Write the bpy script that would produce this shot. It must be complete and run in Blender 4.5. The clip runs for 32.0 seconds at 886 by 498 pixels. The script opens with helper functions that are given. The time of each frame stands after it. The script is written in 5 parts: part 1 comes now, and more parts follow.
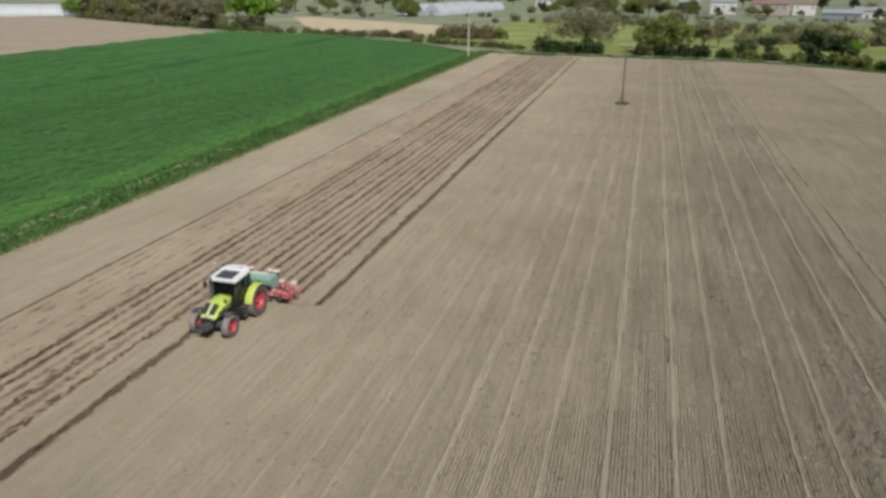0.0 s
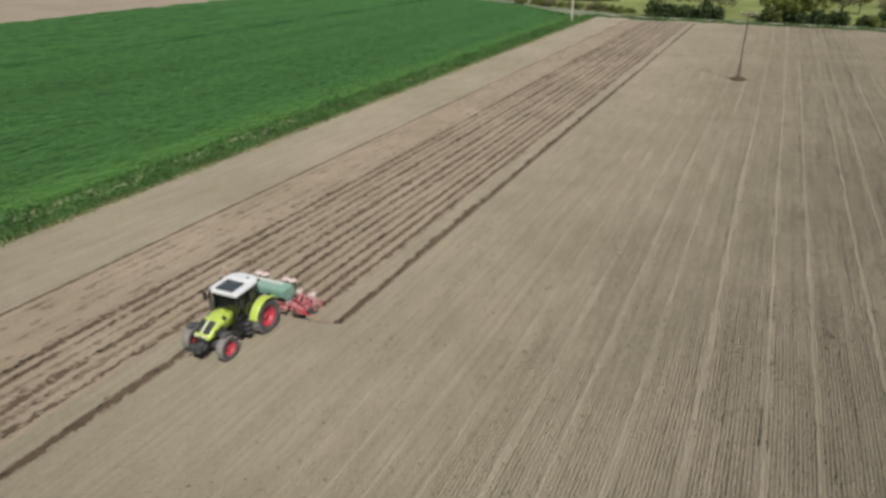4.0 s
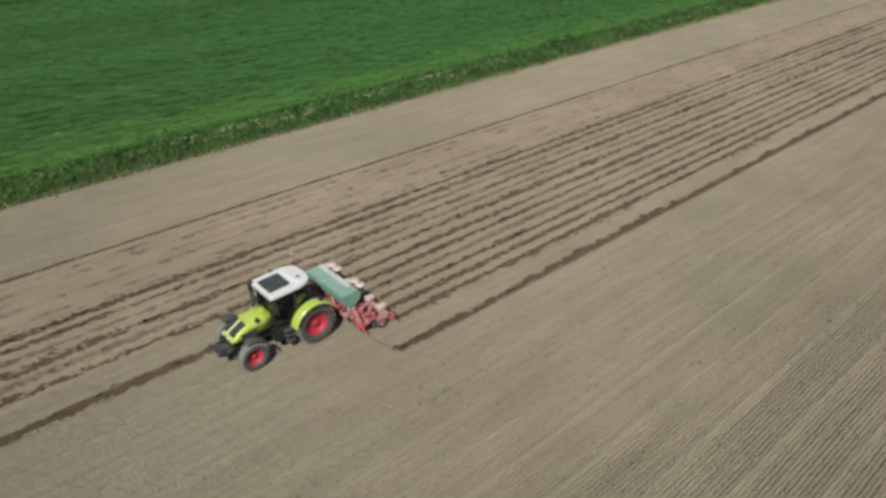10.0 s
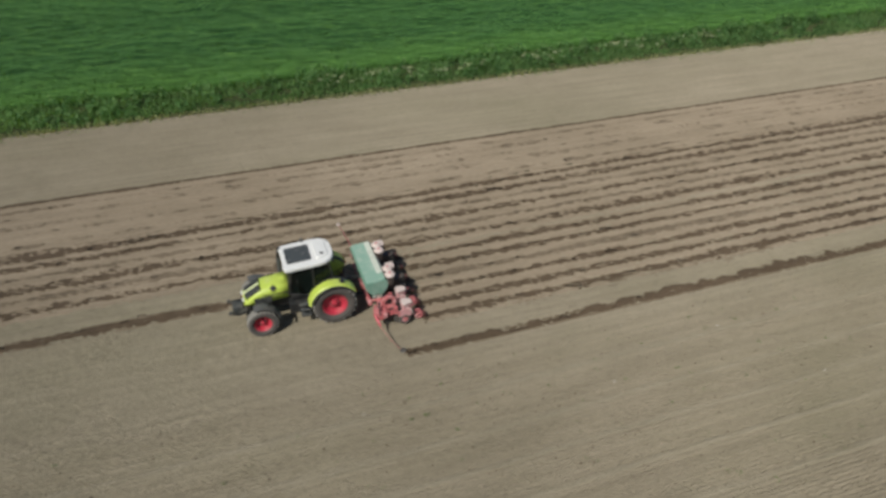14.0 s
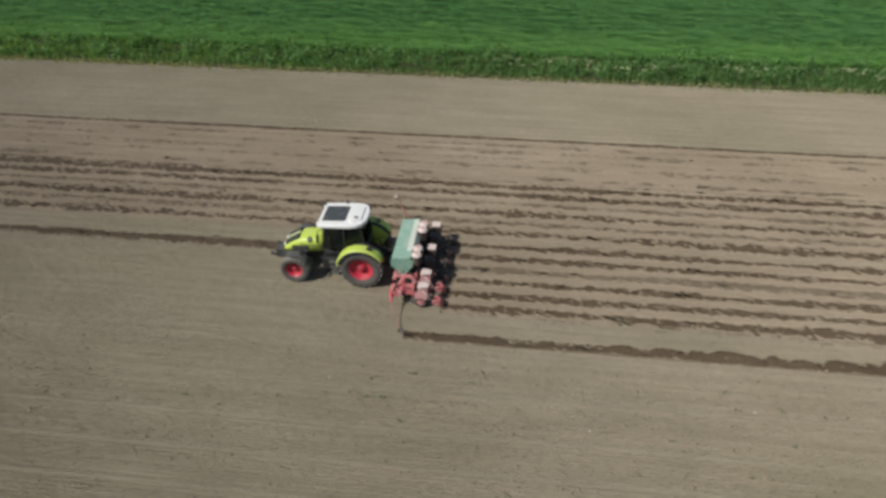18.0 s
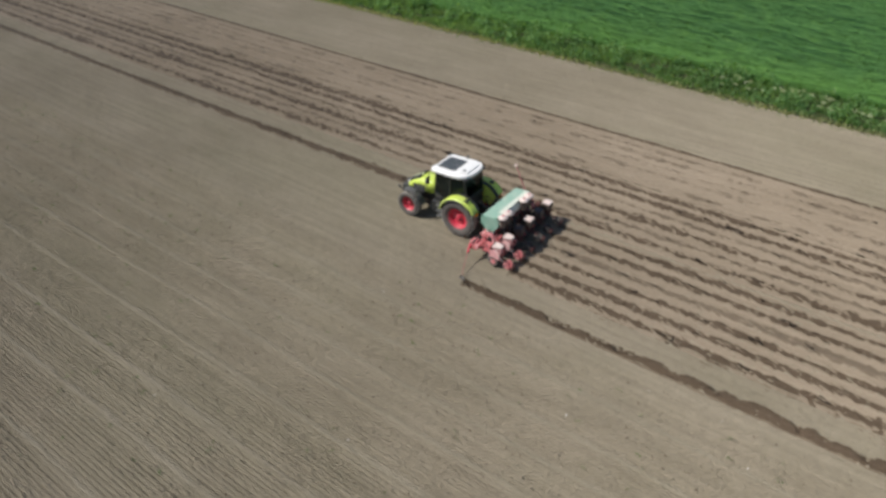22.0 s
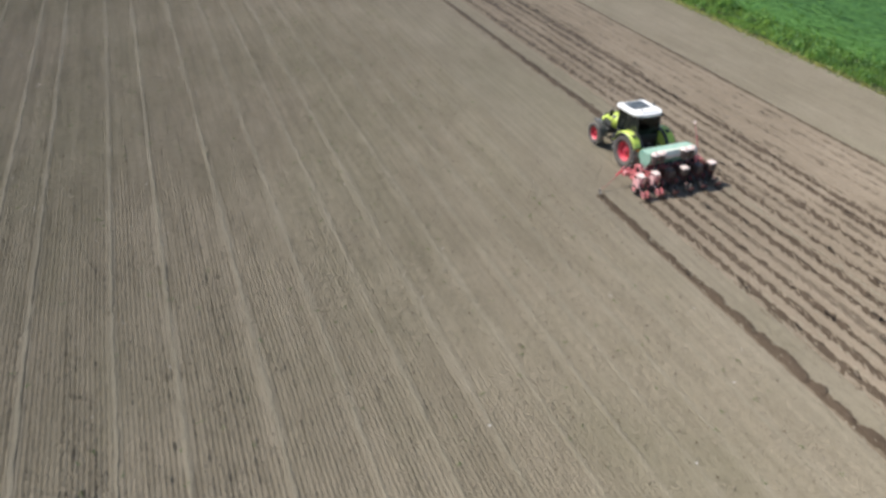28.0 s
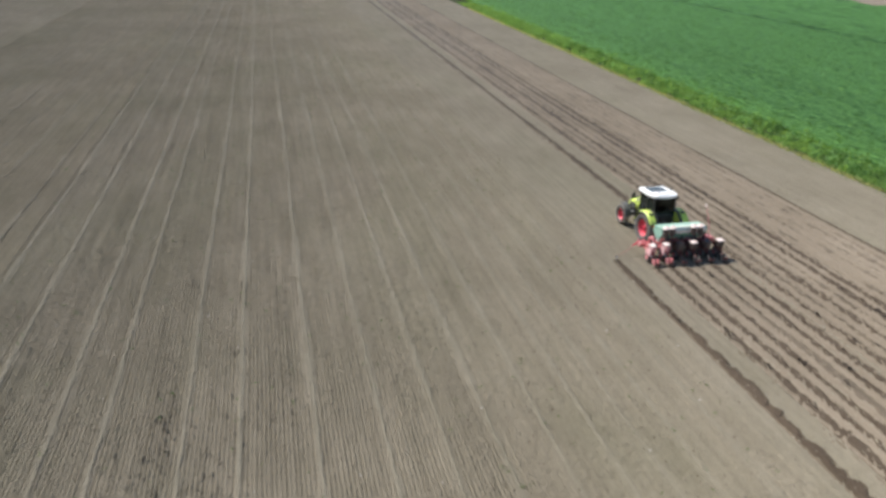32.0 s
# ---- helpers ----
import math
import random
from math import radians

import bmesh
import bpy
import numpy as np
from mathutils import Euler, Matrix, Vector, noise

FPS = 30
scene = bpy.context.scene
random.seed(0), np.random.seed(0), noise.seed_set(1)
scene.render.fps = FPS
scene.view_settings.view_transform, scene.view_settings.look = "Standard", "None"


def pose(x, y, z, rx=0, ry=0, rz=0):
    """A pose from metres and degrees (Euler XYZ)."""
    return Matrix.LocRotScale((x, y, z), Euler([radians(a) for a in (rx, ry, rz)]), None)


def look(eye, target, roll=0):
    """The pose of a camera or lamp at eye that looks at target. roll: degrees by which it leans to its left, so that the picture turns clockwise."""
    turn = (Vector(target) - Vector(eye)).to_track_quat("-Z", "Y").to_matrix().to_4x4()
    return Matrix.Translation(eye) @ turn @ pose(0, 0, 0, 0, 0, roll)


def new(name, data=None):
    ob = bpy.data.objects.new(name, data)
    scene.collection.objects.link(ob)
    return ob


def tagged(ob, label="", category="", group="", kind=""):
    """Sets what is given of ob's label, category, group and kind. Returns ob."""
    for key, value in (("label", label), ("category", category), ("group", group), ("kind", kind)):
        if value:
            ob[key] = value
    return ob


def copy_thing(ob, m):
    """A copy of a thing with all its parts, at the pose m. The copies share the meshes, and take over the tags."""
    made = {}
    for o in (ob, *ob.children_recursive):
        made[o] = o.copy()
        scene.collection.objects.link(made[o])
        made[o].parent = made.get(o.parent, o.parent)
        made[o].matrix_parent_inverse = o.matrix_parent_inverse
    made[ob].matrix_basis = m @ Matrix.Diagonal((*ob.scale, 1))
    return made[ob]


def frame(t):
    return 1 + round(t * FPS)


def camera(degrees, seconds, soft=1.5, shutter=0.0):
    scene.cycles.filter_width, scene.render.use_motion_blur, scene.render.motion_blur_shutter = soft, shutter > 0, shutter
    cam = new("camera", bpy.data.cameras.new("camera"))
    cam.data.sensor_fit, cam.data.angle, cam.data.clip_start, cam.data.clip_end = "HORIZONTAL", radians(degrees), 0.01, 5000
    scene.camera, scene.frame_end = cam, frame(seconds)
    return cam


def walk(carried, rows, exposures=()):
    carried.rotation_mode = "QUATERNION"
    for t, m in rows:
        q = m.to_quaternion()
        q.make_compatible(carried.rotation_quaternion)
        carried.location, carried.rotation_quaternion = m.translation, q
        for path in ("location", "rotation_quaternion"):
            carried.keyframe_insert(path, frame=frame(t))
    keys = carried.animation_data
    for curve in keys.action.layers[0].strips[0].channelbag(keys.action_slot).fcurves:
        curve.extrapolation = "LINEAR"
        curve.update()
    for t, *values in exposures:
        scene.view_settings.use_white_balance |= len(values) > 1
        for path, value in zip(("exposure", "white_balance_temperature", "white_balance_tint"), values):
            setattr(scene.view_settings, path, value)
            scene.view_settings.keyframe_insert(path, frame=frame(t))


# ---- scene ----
# The tractor stands at the origin and faces -Y; the rows run along Y, the green crop lies at -X.
cam = camera(64.14, 32.0, soft=3.2)
# seconds, place in metres, turn in degrees
ROWS = [
    (0, 19.406, -29.965, 16.518, 69.33, -0.532, 15.761),
    (0.5, 19.392, -28.986, 16.514, 69.031, -0.749, 16.159),
    (1, 19.39, -28.021, 16.506, 68.66, -0.767, 16.511),
    (1.5, 19.407, -27.072, 16.505, 68.301, -0.788, 17.065),
    (2, 19.45, -26.132, 16.511, 67.982, -0.712, 17.96),
    (2.5, 19.512, -25.211, 16.509, 67.513, -0.745, 19.374),
    (3, 19.594, -24.273, 16.516, 67.149, -0.596, 21.388),
    (3.5, 19.681, -23.332, 16.517, 66.715, -0.52, 23.051),
    (5.5, 20.033, -19.511, 16.619, 64.821, -0.48, 27.725),
    (6, 20.068, -18.607, 16.634, 64.315, -0.37, 28.896),
    (7, 20.061, -16.771, 16.659, 63.237, -0.598, 32.831),
    (8, 20.116, -14.84, 16.701, 62.076, -0.71, 38.016),
    (9, 20.241, -12.86, 16.783, 60.816, -0.701, 43.27),
    (10, 20.392, -10.923, 16.839, 59.615, -0.487, 48.442),
    (11, 20.547, -8.917, 16.927, 58.417, -0.476, 53.794),
    (12, 20.734, -6.906, 17.074, 57.172, -0.461, 59.119),
    (13, 20.944, -4.952, 17.259, 55.916, -0.681, 64.745),
    (14, 20.98, -2.961, 17.517, 54.351, -0.786, 70.92),
    (14.5, 21.015, -1.905, 17.601, 53.643, -0.743, 74.1),
    (16.5, 21.428, 2.527, 17.462, 52.93, 0.153, 87.078),
    (17, 21.384, 3.563, 17.393, 52.991, 0.313, 90.216),
    (17.5, 21.34, 4.606, 17.327, 53.038, 0.369, 93.334),
    (18, 21.274, 5.646, 17.258, 53.171, 0.44, 96.828),
    (18.5, 21.197, 6.694, 17.189, 53.312, 0.505, 100.528),
    (19, 21.122, 7.754, 17.122, 53.419, 0.576, 104.283),
    (19.5, 21.056, 8.835, 17.064, 53.532, 0.774, 107.838),
    (20, 20.999, 9.914, 17.017, 53.669, 0.9, 111.73),
    (20.5, 20.962, 10.98, 16.984, 53.78, 0.844, 115.402),
    (21, 20.945, 12.003, 16.957, 53.863, 0.732, 118.882),
    (21.5, 20.935, 12.969, 16.936, 53.921, 0.547, 122.604),
    (22, 20.927, 13.912, 16.927, 53.884, 0.336, 126.201),
    (22.5, 20.912, 14.844, 16.929, 53.855, 0.165, 129.76),
    (23, 20.886, 15.778, 16.932, 53.817, 0.08, 133.372),
    (23.5, 20.847, 16.725, 16.937, 53.746, 0.066, 136.916),
    (24, 20.796, 17.688, 16.944, 53.694, 0.017, 140.458),
    (24.5, 20.744, 18.656, 16.95, 53.599, 0.027, 144.148),
    (26.5, 20.539, 22.215, 16.223, 53.98, -1.483, 151.23),
    (27, 20.513, 23.023, 16.094, 54.001, -1.488, 153.68),
    (27.5, 20.477, 23.807, 15.98, 54.327, -1.505, 155.96),
    (28, 20.435, 24.586, 15.89, 55.056, -1.418, 158.33),
    (28.5, 20.391, 25.401, 15.823, 55.69, -1.623, 160.722),
    (29, 20.345, 26.245, 15.769, 56.54, -1.666, 162.556),
    (29.5, 20.295, 27.118, 15.724, 57.657, -1.741, 163.269),
    (30, 20.245, 28.005, 15.684, 59.083, -1.778, 163.677),
    (30.5, 20.202, 28.909, 15.646, 60.631, -1.728, 164.348),
    (31, 20.162, 29.825, 15.611, 62.144, -1.782, 165.519),
    (31.5, 20.125, 30.737, 15.574, 63.653, -1.727, 166.69),
    (32, 20.083, 31.657, 15.529, 65.103, -1.555, 166.687),
]
walk(cam, [(t, pose(x, y, z, rx, ry, rz)) for t, x, y, z, rx, ry, rz in ROWS],
     exposures=[(0.0, 0.05, 6450, 10), (6.0, 0.0, 6480, 9), (9.0, -0.08, 6480, 8), (12.0, -0.13, 6500, 7), (17.0, -0.02, 6480, 8), (20.0, 0.15, 6450, 9),
                (22.0, 0.38, 6400, 11), (25.0, 0.70, 6350, 11.5), (28.0, 0.92, 6280, 11.5), (32.0, 1.02, 6250, 10.5)])

# ---- world and sun ----
SUN = Vector((0.425, -0.534, 0.731)).normalized()
world = bpy.data.worlds.new("sky")
scene.world = world
world.use_nodes = True
wn = world.node_tree
sky = wn.nodes.new("ShaderNodeTexSky")
sky.sky_type = "NISHITA"
sky.sun_disc = False
sky.sun_elevation = math.asin(SUN.z)
sky.sun_rotation = math.atan2(SUN.x, SUN.y)
wn.nodes["Background"].inputs["Strength"].default_value = 0.068
wn.links.new(sky.outputs["Color"], wn.nodes["Background"].inputs["Color"])
lamp = bpy.data.lights.new("sun", "SUN")
lamp.energy, lamp.angle, lamp.color = 3.75, radians(0.53), (1.0, 0.95, 0.87)
sun = new("sun", lamp)
sun.matrix_world = look(SUN * 100, (0, 0, 0))


# ---- the plan's main lines ----
EDGE = -19.0      # where bare soil meets the grass verge
VERGE = -22.4     # where the verge meets the wheat
END = 151.0       # far end of the bare field
END_LINE = ([-30, 38, 50, 60, 66, 112, 224], [151, 151, 147.3, 141.8, 137, 96, 0])    # it bends towards +X


# ---- materials ----
def noise_at(nt, coord, scale, detail=4.0, stretch=(1, 1, 1), rough=0.55):
    m = nt.nodes.new("ShaderNodeMapping")
    m.inputs["Scale"].default_value = stretch
    nt.links.new(coord, m.inputs["Vector"])
    n = nt.nodes.new("ShaderNodeTexNoise")
    n.inputs["Scale"].default_value = scale
    n.inputs["Detail"].default_value = detail
    n.inputs["Roughness"].default_value = rough
    nt.links.new(m.outputs[0], n.inputs["Vector"])
    return n.outputs["Fac"]


def ramp(nt, fac, lo, hi):
    r = nt.nodes.new("ShaderNodeMapRange")
    r.inputs["From Min"].default_value, r.inputs["From Max"].default_value = lo, hi
    r.interpolation_type = "SMOOTHSTEP"
    nt.links.new(fac, r.inputs["Value"])
    return r.outputs[0]


def mixed(nt, fac, a, b):
    m = nt.nodes.new("ShaderNodeMix")
    m.data_type = "RGBA"
    for side, value in ((6, a), (7, b)):
        if isinstance(value, tuple):
            m.inputs[side].default_value = (*value, 1)
        else:
            nt.links.new(value, m.inputs[side])
    nt.links.new(fac, m.inputs[0])
    return m.outputs[2]


def times(nt, value, by):
    f = nt.nodes.new("ShaderNodeMath")
    f.operation = "MULTIPLY"
    f.inputs[1].default_value = by
    nt.links.new(value, f.inputs[0])
    return f.outputs[0]


def material(name):
    m = bpy.data.materials.new(name)
    m.use_nodes = True
    nt = m.node_tree
    return m, nt, nt.nodes["Principled BSDF"]


def bumped(nt, bsdf, height, strength, distance):
    b = nt.nodes.new("ShaderNodeBump")
    b.inputs["Strength"].default_value, b.inputs["Distance"].default_value = strength, distance
    nt.links.new(height, b.inputs["Height"])
    nt.links.new(b.outputs[0], bsdf.inputs["Normal"])


def position(nt):
    return nt.nodes.new("ShaderNodeNewGeometry").outputs["Position"]


def earth(name, low, high, streak, crumbs=0.35, bump=0.05, olive_tint=0.0, moist=0.05):
    """Soil: broad patches, streaks along the rows and fine crumbs, tinted olive in patches by a given share; moist: the
    gloss of its wet crumbs.
    """
    m, nt, bsdf = material(name)
    p = position(nt)
    broad = ramp(nt, noise_at(nt, p, 0.09, 3), 0.3, 0.7)
    mid = ramp(nt, noise_at(nt, p, 0.9, 5, (1, 0.35, 1)), 0.3, 0.72)
    # dark streaks and pits put the shade of grooves into the soil colour
    lines = ramp(nt, noise_at(nt, p, 1.0, 4, (4.5, 0.12, 1)), 0.32, 0.7)
    fine = noise_at(nt, p, 14.0, 6, (1, 0.8, 1), 0.7)
    pit_shade = ramp(nt, noise_at(nt, p, 6.5, 3, (1.25, 0.42, 1), 0.6), 0.5, 0.68)
    c = mixed(nt, broad, low, high)
    c2 = mixed(nt, mid, tuple(v * 0.94 for v in low), high)
    h = nt.nodes.new("ShaderNodeMix")
    h.data_type = "RGBA"
    h.inputs[0].default_value = 0.35
    nt.links.new(c, h.inputs[6])
    nt.links.new(c2, h.inputs[7])
    s = nt.nodes.new("ShaderNodeMath")
    s.operation = "MULTIPLY"
    s.inputs[1].default_value = streak
    nt.links.new(lines, s.inputs[0])
    c3 = mixed(nt, s.outputs[0], h.outputs[2], tuple(v * 0.72 for v in low))
    f = nt.nodes.new("ShaderNodeMath")
    f.operation = "MULTIPLY"
    f.inputs[1].default_value = crumbs
    nt.links.new(ramp(nt, fine, 0.5, 0.72), f.inputs[0])
    c4 = mixed(nt, f.outputs[0], c3, tuple(v * 0.55 for v in low))
    g = nt.nodes.new("ShaderNodeMath")
    g.operation = "MULTIPLY"
    g.inputs[1].default_value = crumbs * 0.55
    nt.links.new(pit_shade, g.inputs[0])
    c4 = mixed(nt, g.outputs[0], c4, tuple(v * 0.62 for v in low))
    if olive_tint:
        film = ramp(nt, noise_at(nt, p, 0.11, 5, (1, 0.45, 1), 0.62), 0.42, 0.66)
        c4 = mixed(nt, times(nt, film, olive_tint), c4, (low[0] * 0.62, low[1] * 0.80, low[2] * 0.55))
    nt.links.new(c4, bsdf.inputs["Base Color"])
    bsdf.inputs["Roughness"].default_value = 1.0 if moist < 0.1 else 0.65
    bsdf.inputs["Diffuse Roughness"].default_value = 1.0
    bsdf.inputs["Specular IOR Level"].default_value = moist
    bumped(nt, bsdf, fine, 0.9, bump)
    return m


def leafy(name, dark, light, patch=0.05, streak=0.4, rough=0.6, stretch=(2.2, 0.05, 1), mottle=0.5):
    """Green cover of one sheet: broad patches, drill rows and fine mottling."""
    m, nt, bsdf = material(name)
    p = position(nt)
    broad = ramp(nt, noise_at(nt, p, patch, 4), 0.3, 0.7)
    lines = ramp(nt, noise_at(nt, p, 1.0, 5, stretch), 0.35, 0.7)
    fine = noise_at(nt, p, 5.0, 5, (1, 0.6, 1), 0.7)
    c = mixed(nt, broad, dark, light)
    c2 = mixed(nt, times(nt, lines, streak), c, tuple(v * 0.55 for v in dark))
    c3 = mixed(nt, times(nt, ramp(nt, fine, 0.45, 0.75), mottle), c2, tuple(v * 0.6 for v in dark))
    nt.links.new(c3, bsdf.inputs["Base Color"])
    bsdf.inputs["Roughness"].default_value = rough
    bsdf.inputs["Diffuse Roughness"].default_value = 0.8
    bsdf.inputs["Specular IOR Level"].default_value = 0.04
    bumped(nt, bsdf, fine, 0.7, 0.12)
    return m


def wheat(name, dark, light, thin, edge, tint):
    """Young wheat: wide bands along the drill, short dark flecks, and a thinner yellower growth towards the field's margin at x = edge."""
    m, nt, bsdf = material(name)
    p = position(nt)
    bands = ramp(nt, noise_at(nt, p, 1.0, 3, (0.22, 0.012, 1)), 0.32, 0.68)
    broad = ramp(nt, noise_at(nt, p, 0.06, 4), 0.3, 0.7)
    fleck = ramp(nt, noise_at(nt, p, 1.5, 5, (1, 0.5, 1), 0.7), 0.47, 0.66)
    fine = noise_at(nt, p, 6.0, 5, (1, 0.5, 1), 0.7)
    c = mixed(nt, bands, dark, light)
    c = mixed(nt, times(nt, broad, 0.5), c, tuple(a * 0.5 + b * 0.5 for a, b in zip(dark, light)))
    x = nt.nodes.new("ShaderNodeSeparateXYZ")
    nt.links.new(p, x.inputs[0])
    near = nt.nodes.new("ShaderNodeMath")
    near.operation = "MULTIPLY_ADD"
    near.inputs[1].default_value = 4.0
    nt.links.new(noise_at(nt, p, 0.35, 4, (1, 0.6, 1)), near.inputs[0])
    nt.links.new(x.outputs[0], near.inputs[2])
    c = mixed(nt, times(nt, ramp(nt, near.outputs[0], edge - 4.2, edge + 1.6), 0.85), c, thin)
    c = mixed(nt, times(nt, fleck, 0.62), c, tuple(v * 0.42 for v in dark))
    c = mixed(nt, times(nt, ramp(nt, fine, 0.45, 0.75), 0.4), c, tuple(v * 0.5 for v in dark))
    nt.links.new(c, bsdf.inputs["Base Color"])
    bsdf.inputs["Roughness"].default_value = 0.5
    bsdf.inputs["Diffuse Roughness"].default_value = 0.8
    bsdf.inputs["Specular IOR Level"].default_value = 0.04
    bsdf.inputs["Sheen Weight"].default_value = 0.75
    bsdf.inputs["Sheen Roughness"].default_value = 0.33
    bsdf.inputs["Sheen Tint"].default_value = (*tint, 1)
    bumped(nt, bsdf, fine, 0.7, 0.12)
    return m


def blades(name, dark, light, through_light=0.25, per="island"):
    """Leaves and stalks: each one its own shade, and some light comes through."""
    m, nt, bsdf = material(name)
    g = nt.nodes.new("ShaderNodeNewGeometry")
    if per == "island":
        r = g.outputs["Random Per Island"]
    else:
        r = nt.nodes.new("ShaderNodeObjectInfo").outputs["Random"]
    c = mixed(nt, r, dark, light)
    broad = ramp(nt, noise_at(nt, g.outputs["Position"], 0.35, 3), 0.35, 0.7)
    f = nt.nodes.new("ShaderNodeMath")
    f.operation = "MULTIPLY"
    f.inputs[1].default_value = 0.45
    nt.links.new(broad, f.inputs[0])
    c2 = mixed(nt, f.outputs[0], c, tuple(v * 0.6 for v in dark))
    nt.links.new(c2, bsdf.inputs["Base Color"])
    bsdf.inputs["Roughness"].default_value = 0.7
    bsdf.inputs["Specular IOR Level"].default_value = 0.08
    t = nt.nodes.new("ShaderNodeBsdfTranslucent")
    warm = nt.nodes.new("ShaderNodeMix")
    warm.data_type, warm.blend_type = "RGBA", "MULTIPLY"
    warm.inputs[0].default_value = 1.0
    warm.inputs[7].default_value = (1.7, 1.55, 0.7, 1)
    nt.links.new(c2, warm.inputs[6])
    nt.links.new(warm.outputs[2], t.inputs["Color"])
    mix = nt.nodes.new("ShaderNodeMixShader")
    mix.inputs[0].default_value = through_light
    out = nt.nodes["Material Output"]
    nt.links.new(bsdf.outputs[0], mix.inputs[1])
    nt.links.new(t.outputs[0], mix.inputs[2])
    nt.links.new(mix.outputs[0], out.inputs["Surface"])
    return m


def coated(name, colour, rough=0.4, metal=0.0, dirt=(0.24, 0.19, 0.14), dirty=0.3, scale=3.0, spec=0.5):
    """Paint, rubber, plastic or metal with dust and wear on it."""
    m, nt, bsdf = material(name)
    tc = nt.nodes.new("ShaderNodeTexCoord").outputs["Object"]
    stain = ramp(nt, noise_at(nt, tc, scale, 6, (1, 1, 1), 0.65), 0.42, 0.75)
    grain = noise_at(nt, tc, scale * 14, 3)
    f = nt.nodes.new("ShaderNodeMath")
    f.operation = "MULTIPLY"
    f.inputs[1].default_value = dirty
    nt.links.new(stain, f.inputs[0])
    c = mixed(nt, f.outputs[0], colour, dirt)
    g = nt.nodes.new("ShaderNodeMath")
    g.operation = "MULTIPLY"
    g.inputs[1].default_value = 0.18
    nt.links.new(grain, g.inputs[0])
    c2 = mixed(nt, g.outputs[0], c, tuple(v * 0.7 for v in colour))
    nt.links.new(c2, bsdf.inputs["Base Color"])
    r = nt.nodes.new("ShaderNodeMapRange")
    r.inputs["To Min"].default_value, r.inputs["To Max"].default_value = rough, min(1.0, rough + 0.35)
    nt.links.new(stain, r.inputs["Value"])
    nt.links.new(r.outputs[0], bsdf.inputs["Roughness"])
    bsdf.inputs["Metallic"].default_value = metal
    bsdf.inputs["Specular IOR Level"].default_value = spec
    bumped(nt, bsdf, grain, 0.15, 0.01)
    return m


SOIL = earth("dry_soil", (0.281, 0.245, 0.178), (0.370, 0.320, 0.240), 0.4, 0.42, 0.12, 0.12)
TRACK = earth("pressed_soil", (0.276, 0.245, 0.177), (0.363, 0.319, 0.238), 0.2, 0.36, 0.12)
SOWN = earth("sown_soil", (0.257, 0.209, 0.151), (0.337, 0.278, 0.206), 0.4, 0.4)
DAMP = earth("damp_margin_soil", (0.185, 0.148, 0.104), (0.262, 0.214, 0.155), 0.3, 0.5, 0.08)
MOIST = earth("turned_moist_soil", (0.089, 0.064, 0.041), (0.149, 0.109, 0.073), 0.3, 0.6, 0.1, moist=0.15)
HALFMOIST = earth("half_dried_soil", (0.148, 0.115, 0.080), (0.230, 0.183, 0.131), 0.3, 0.5, 0.08, moist=0.13)
CLOD = earth("clod_soil", (0.277, 0.236, 0.174), (0.395, 0.337, 0.256), 0.1)
FARSOIL = earth("far_bare_soil", (0.237, 0.196, 0.148), (0.296, 0.247, 0.191), 0.25)
STRAW = earth("pale_stubble", (0.34, 0.29, 0.19), (0.42, 0.36, 0.25), 0.3)
GRAVEL = earth("gravel", (0.33, 0.30, 0.25), (0.45, 0.41, 0.35), 0.1)
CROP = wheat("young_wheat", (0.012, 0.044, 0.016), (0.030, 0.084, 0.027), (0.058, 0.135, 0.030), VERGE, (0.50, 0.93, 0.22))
SCRUB = leafy("rough_land", (0.145, 0.17, 0.105), (0.23, 0.245, 0.165), 0.03, 0.2, 0.9, (0.6, 0.3, 1))
MEADOW = leafy("meadow", (0.15, 0.18, 0.06), (0.24, 0.265, 0.10), 0.06, 0.2, 0.9, (0.5, 0.3, 1))
# darkened bed: shade between the grass clumps is put into its colour
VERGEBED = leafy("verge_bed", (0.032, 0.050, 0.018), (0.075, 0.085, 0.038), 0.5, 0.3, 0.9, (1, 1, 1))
WHEATBLADE = blades("wheat_blades", (0.055, 0.13, 0.018), (0.095, 0.19, 0.028), 0.7)
GRASSBLADE = blades("tall_grass_blades", (0.085, 0.18, 0.060), (0.245, 0.38, 0.155), 0.5)
DRYBLADE = blades("dry_grass_blades", (0.30, 0.34, 0.15), (0.48, 0.49, 0.28), 0.4)
CLUMPBLADE = blades("weed_clump_leaves", (0.075, 0.185, 0.062), (0.255, 0.41, 0.17), 0.5)
BLOSSOM = blades("pale_blossom", (0.34, 0.40, 0.20), (0.58, 0.62, 0.42), 0.25)
WEED = blades("weed_leaves", (0.05, 0.12, 0.02), (0.10, 0.20, 0.05))
# dark and grey leaf tones are lifted: distance haze is put into them
LEAFDARK = blades("dark_leaves", (0.05, 0.075, 0.032), (0.10, 0.135, 0.058))
LEAFMID = blades("mid_leaves", (0.155, 0.19, 0.065), (0.28, 0.315, 0.115), 0.5)
LEAFFRESH = blades("fresh_leaves", (0.13, 0.25, 0.03), (0.24, 0.40, 0.07), 0.4)
LEAFGREY = blades("hazy_budding_twigs", (0.20, 0.20, 0.14), (0.32, 0.32, 0.23), 0.55)
LEAFRUST = blades("dry_leaves", (0.21, 0.185, 0.12), (0.33, 0.285, 0.185), 0.5)
BARK = coated("bark", (0.09, 0.07, 0.05), 0.9, 0, dirty=0.5, scale=1.5, spec=0.1)
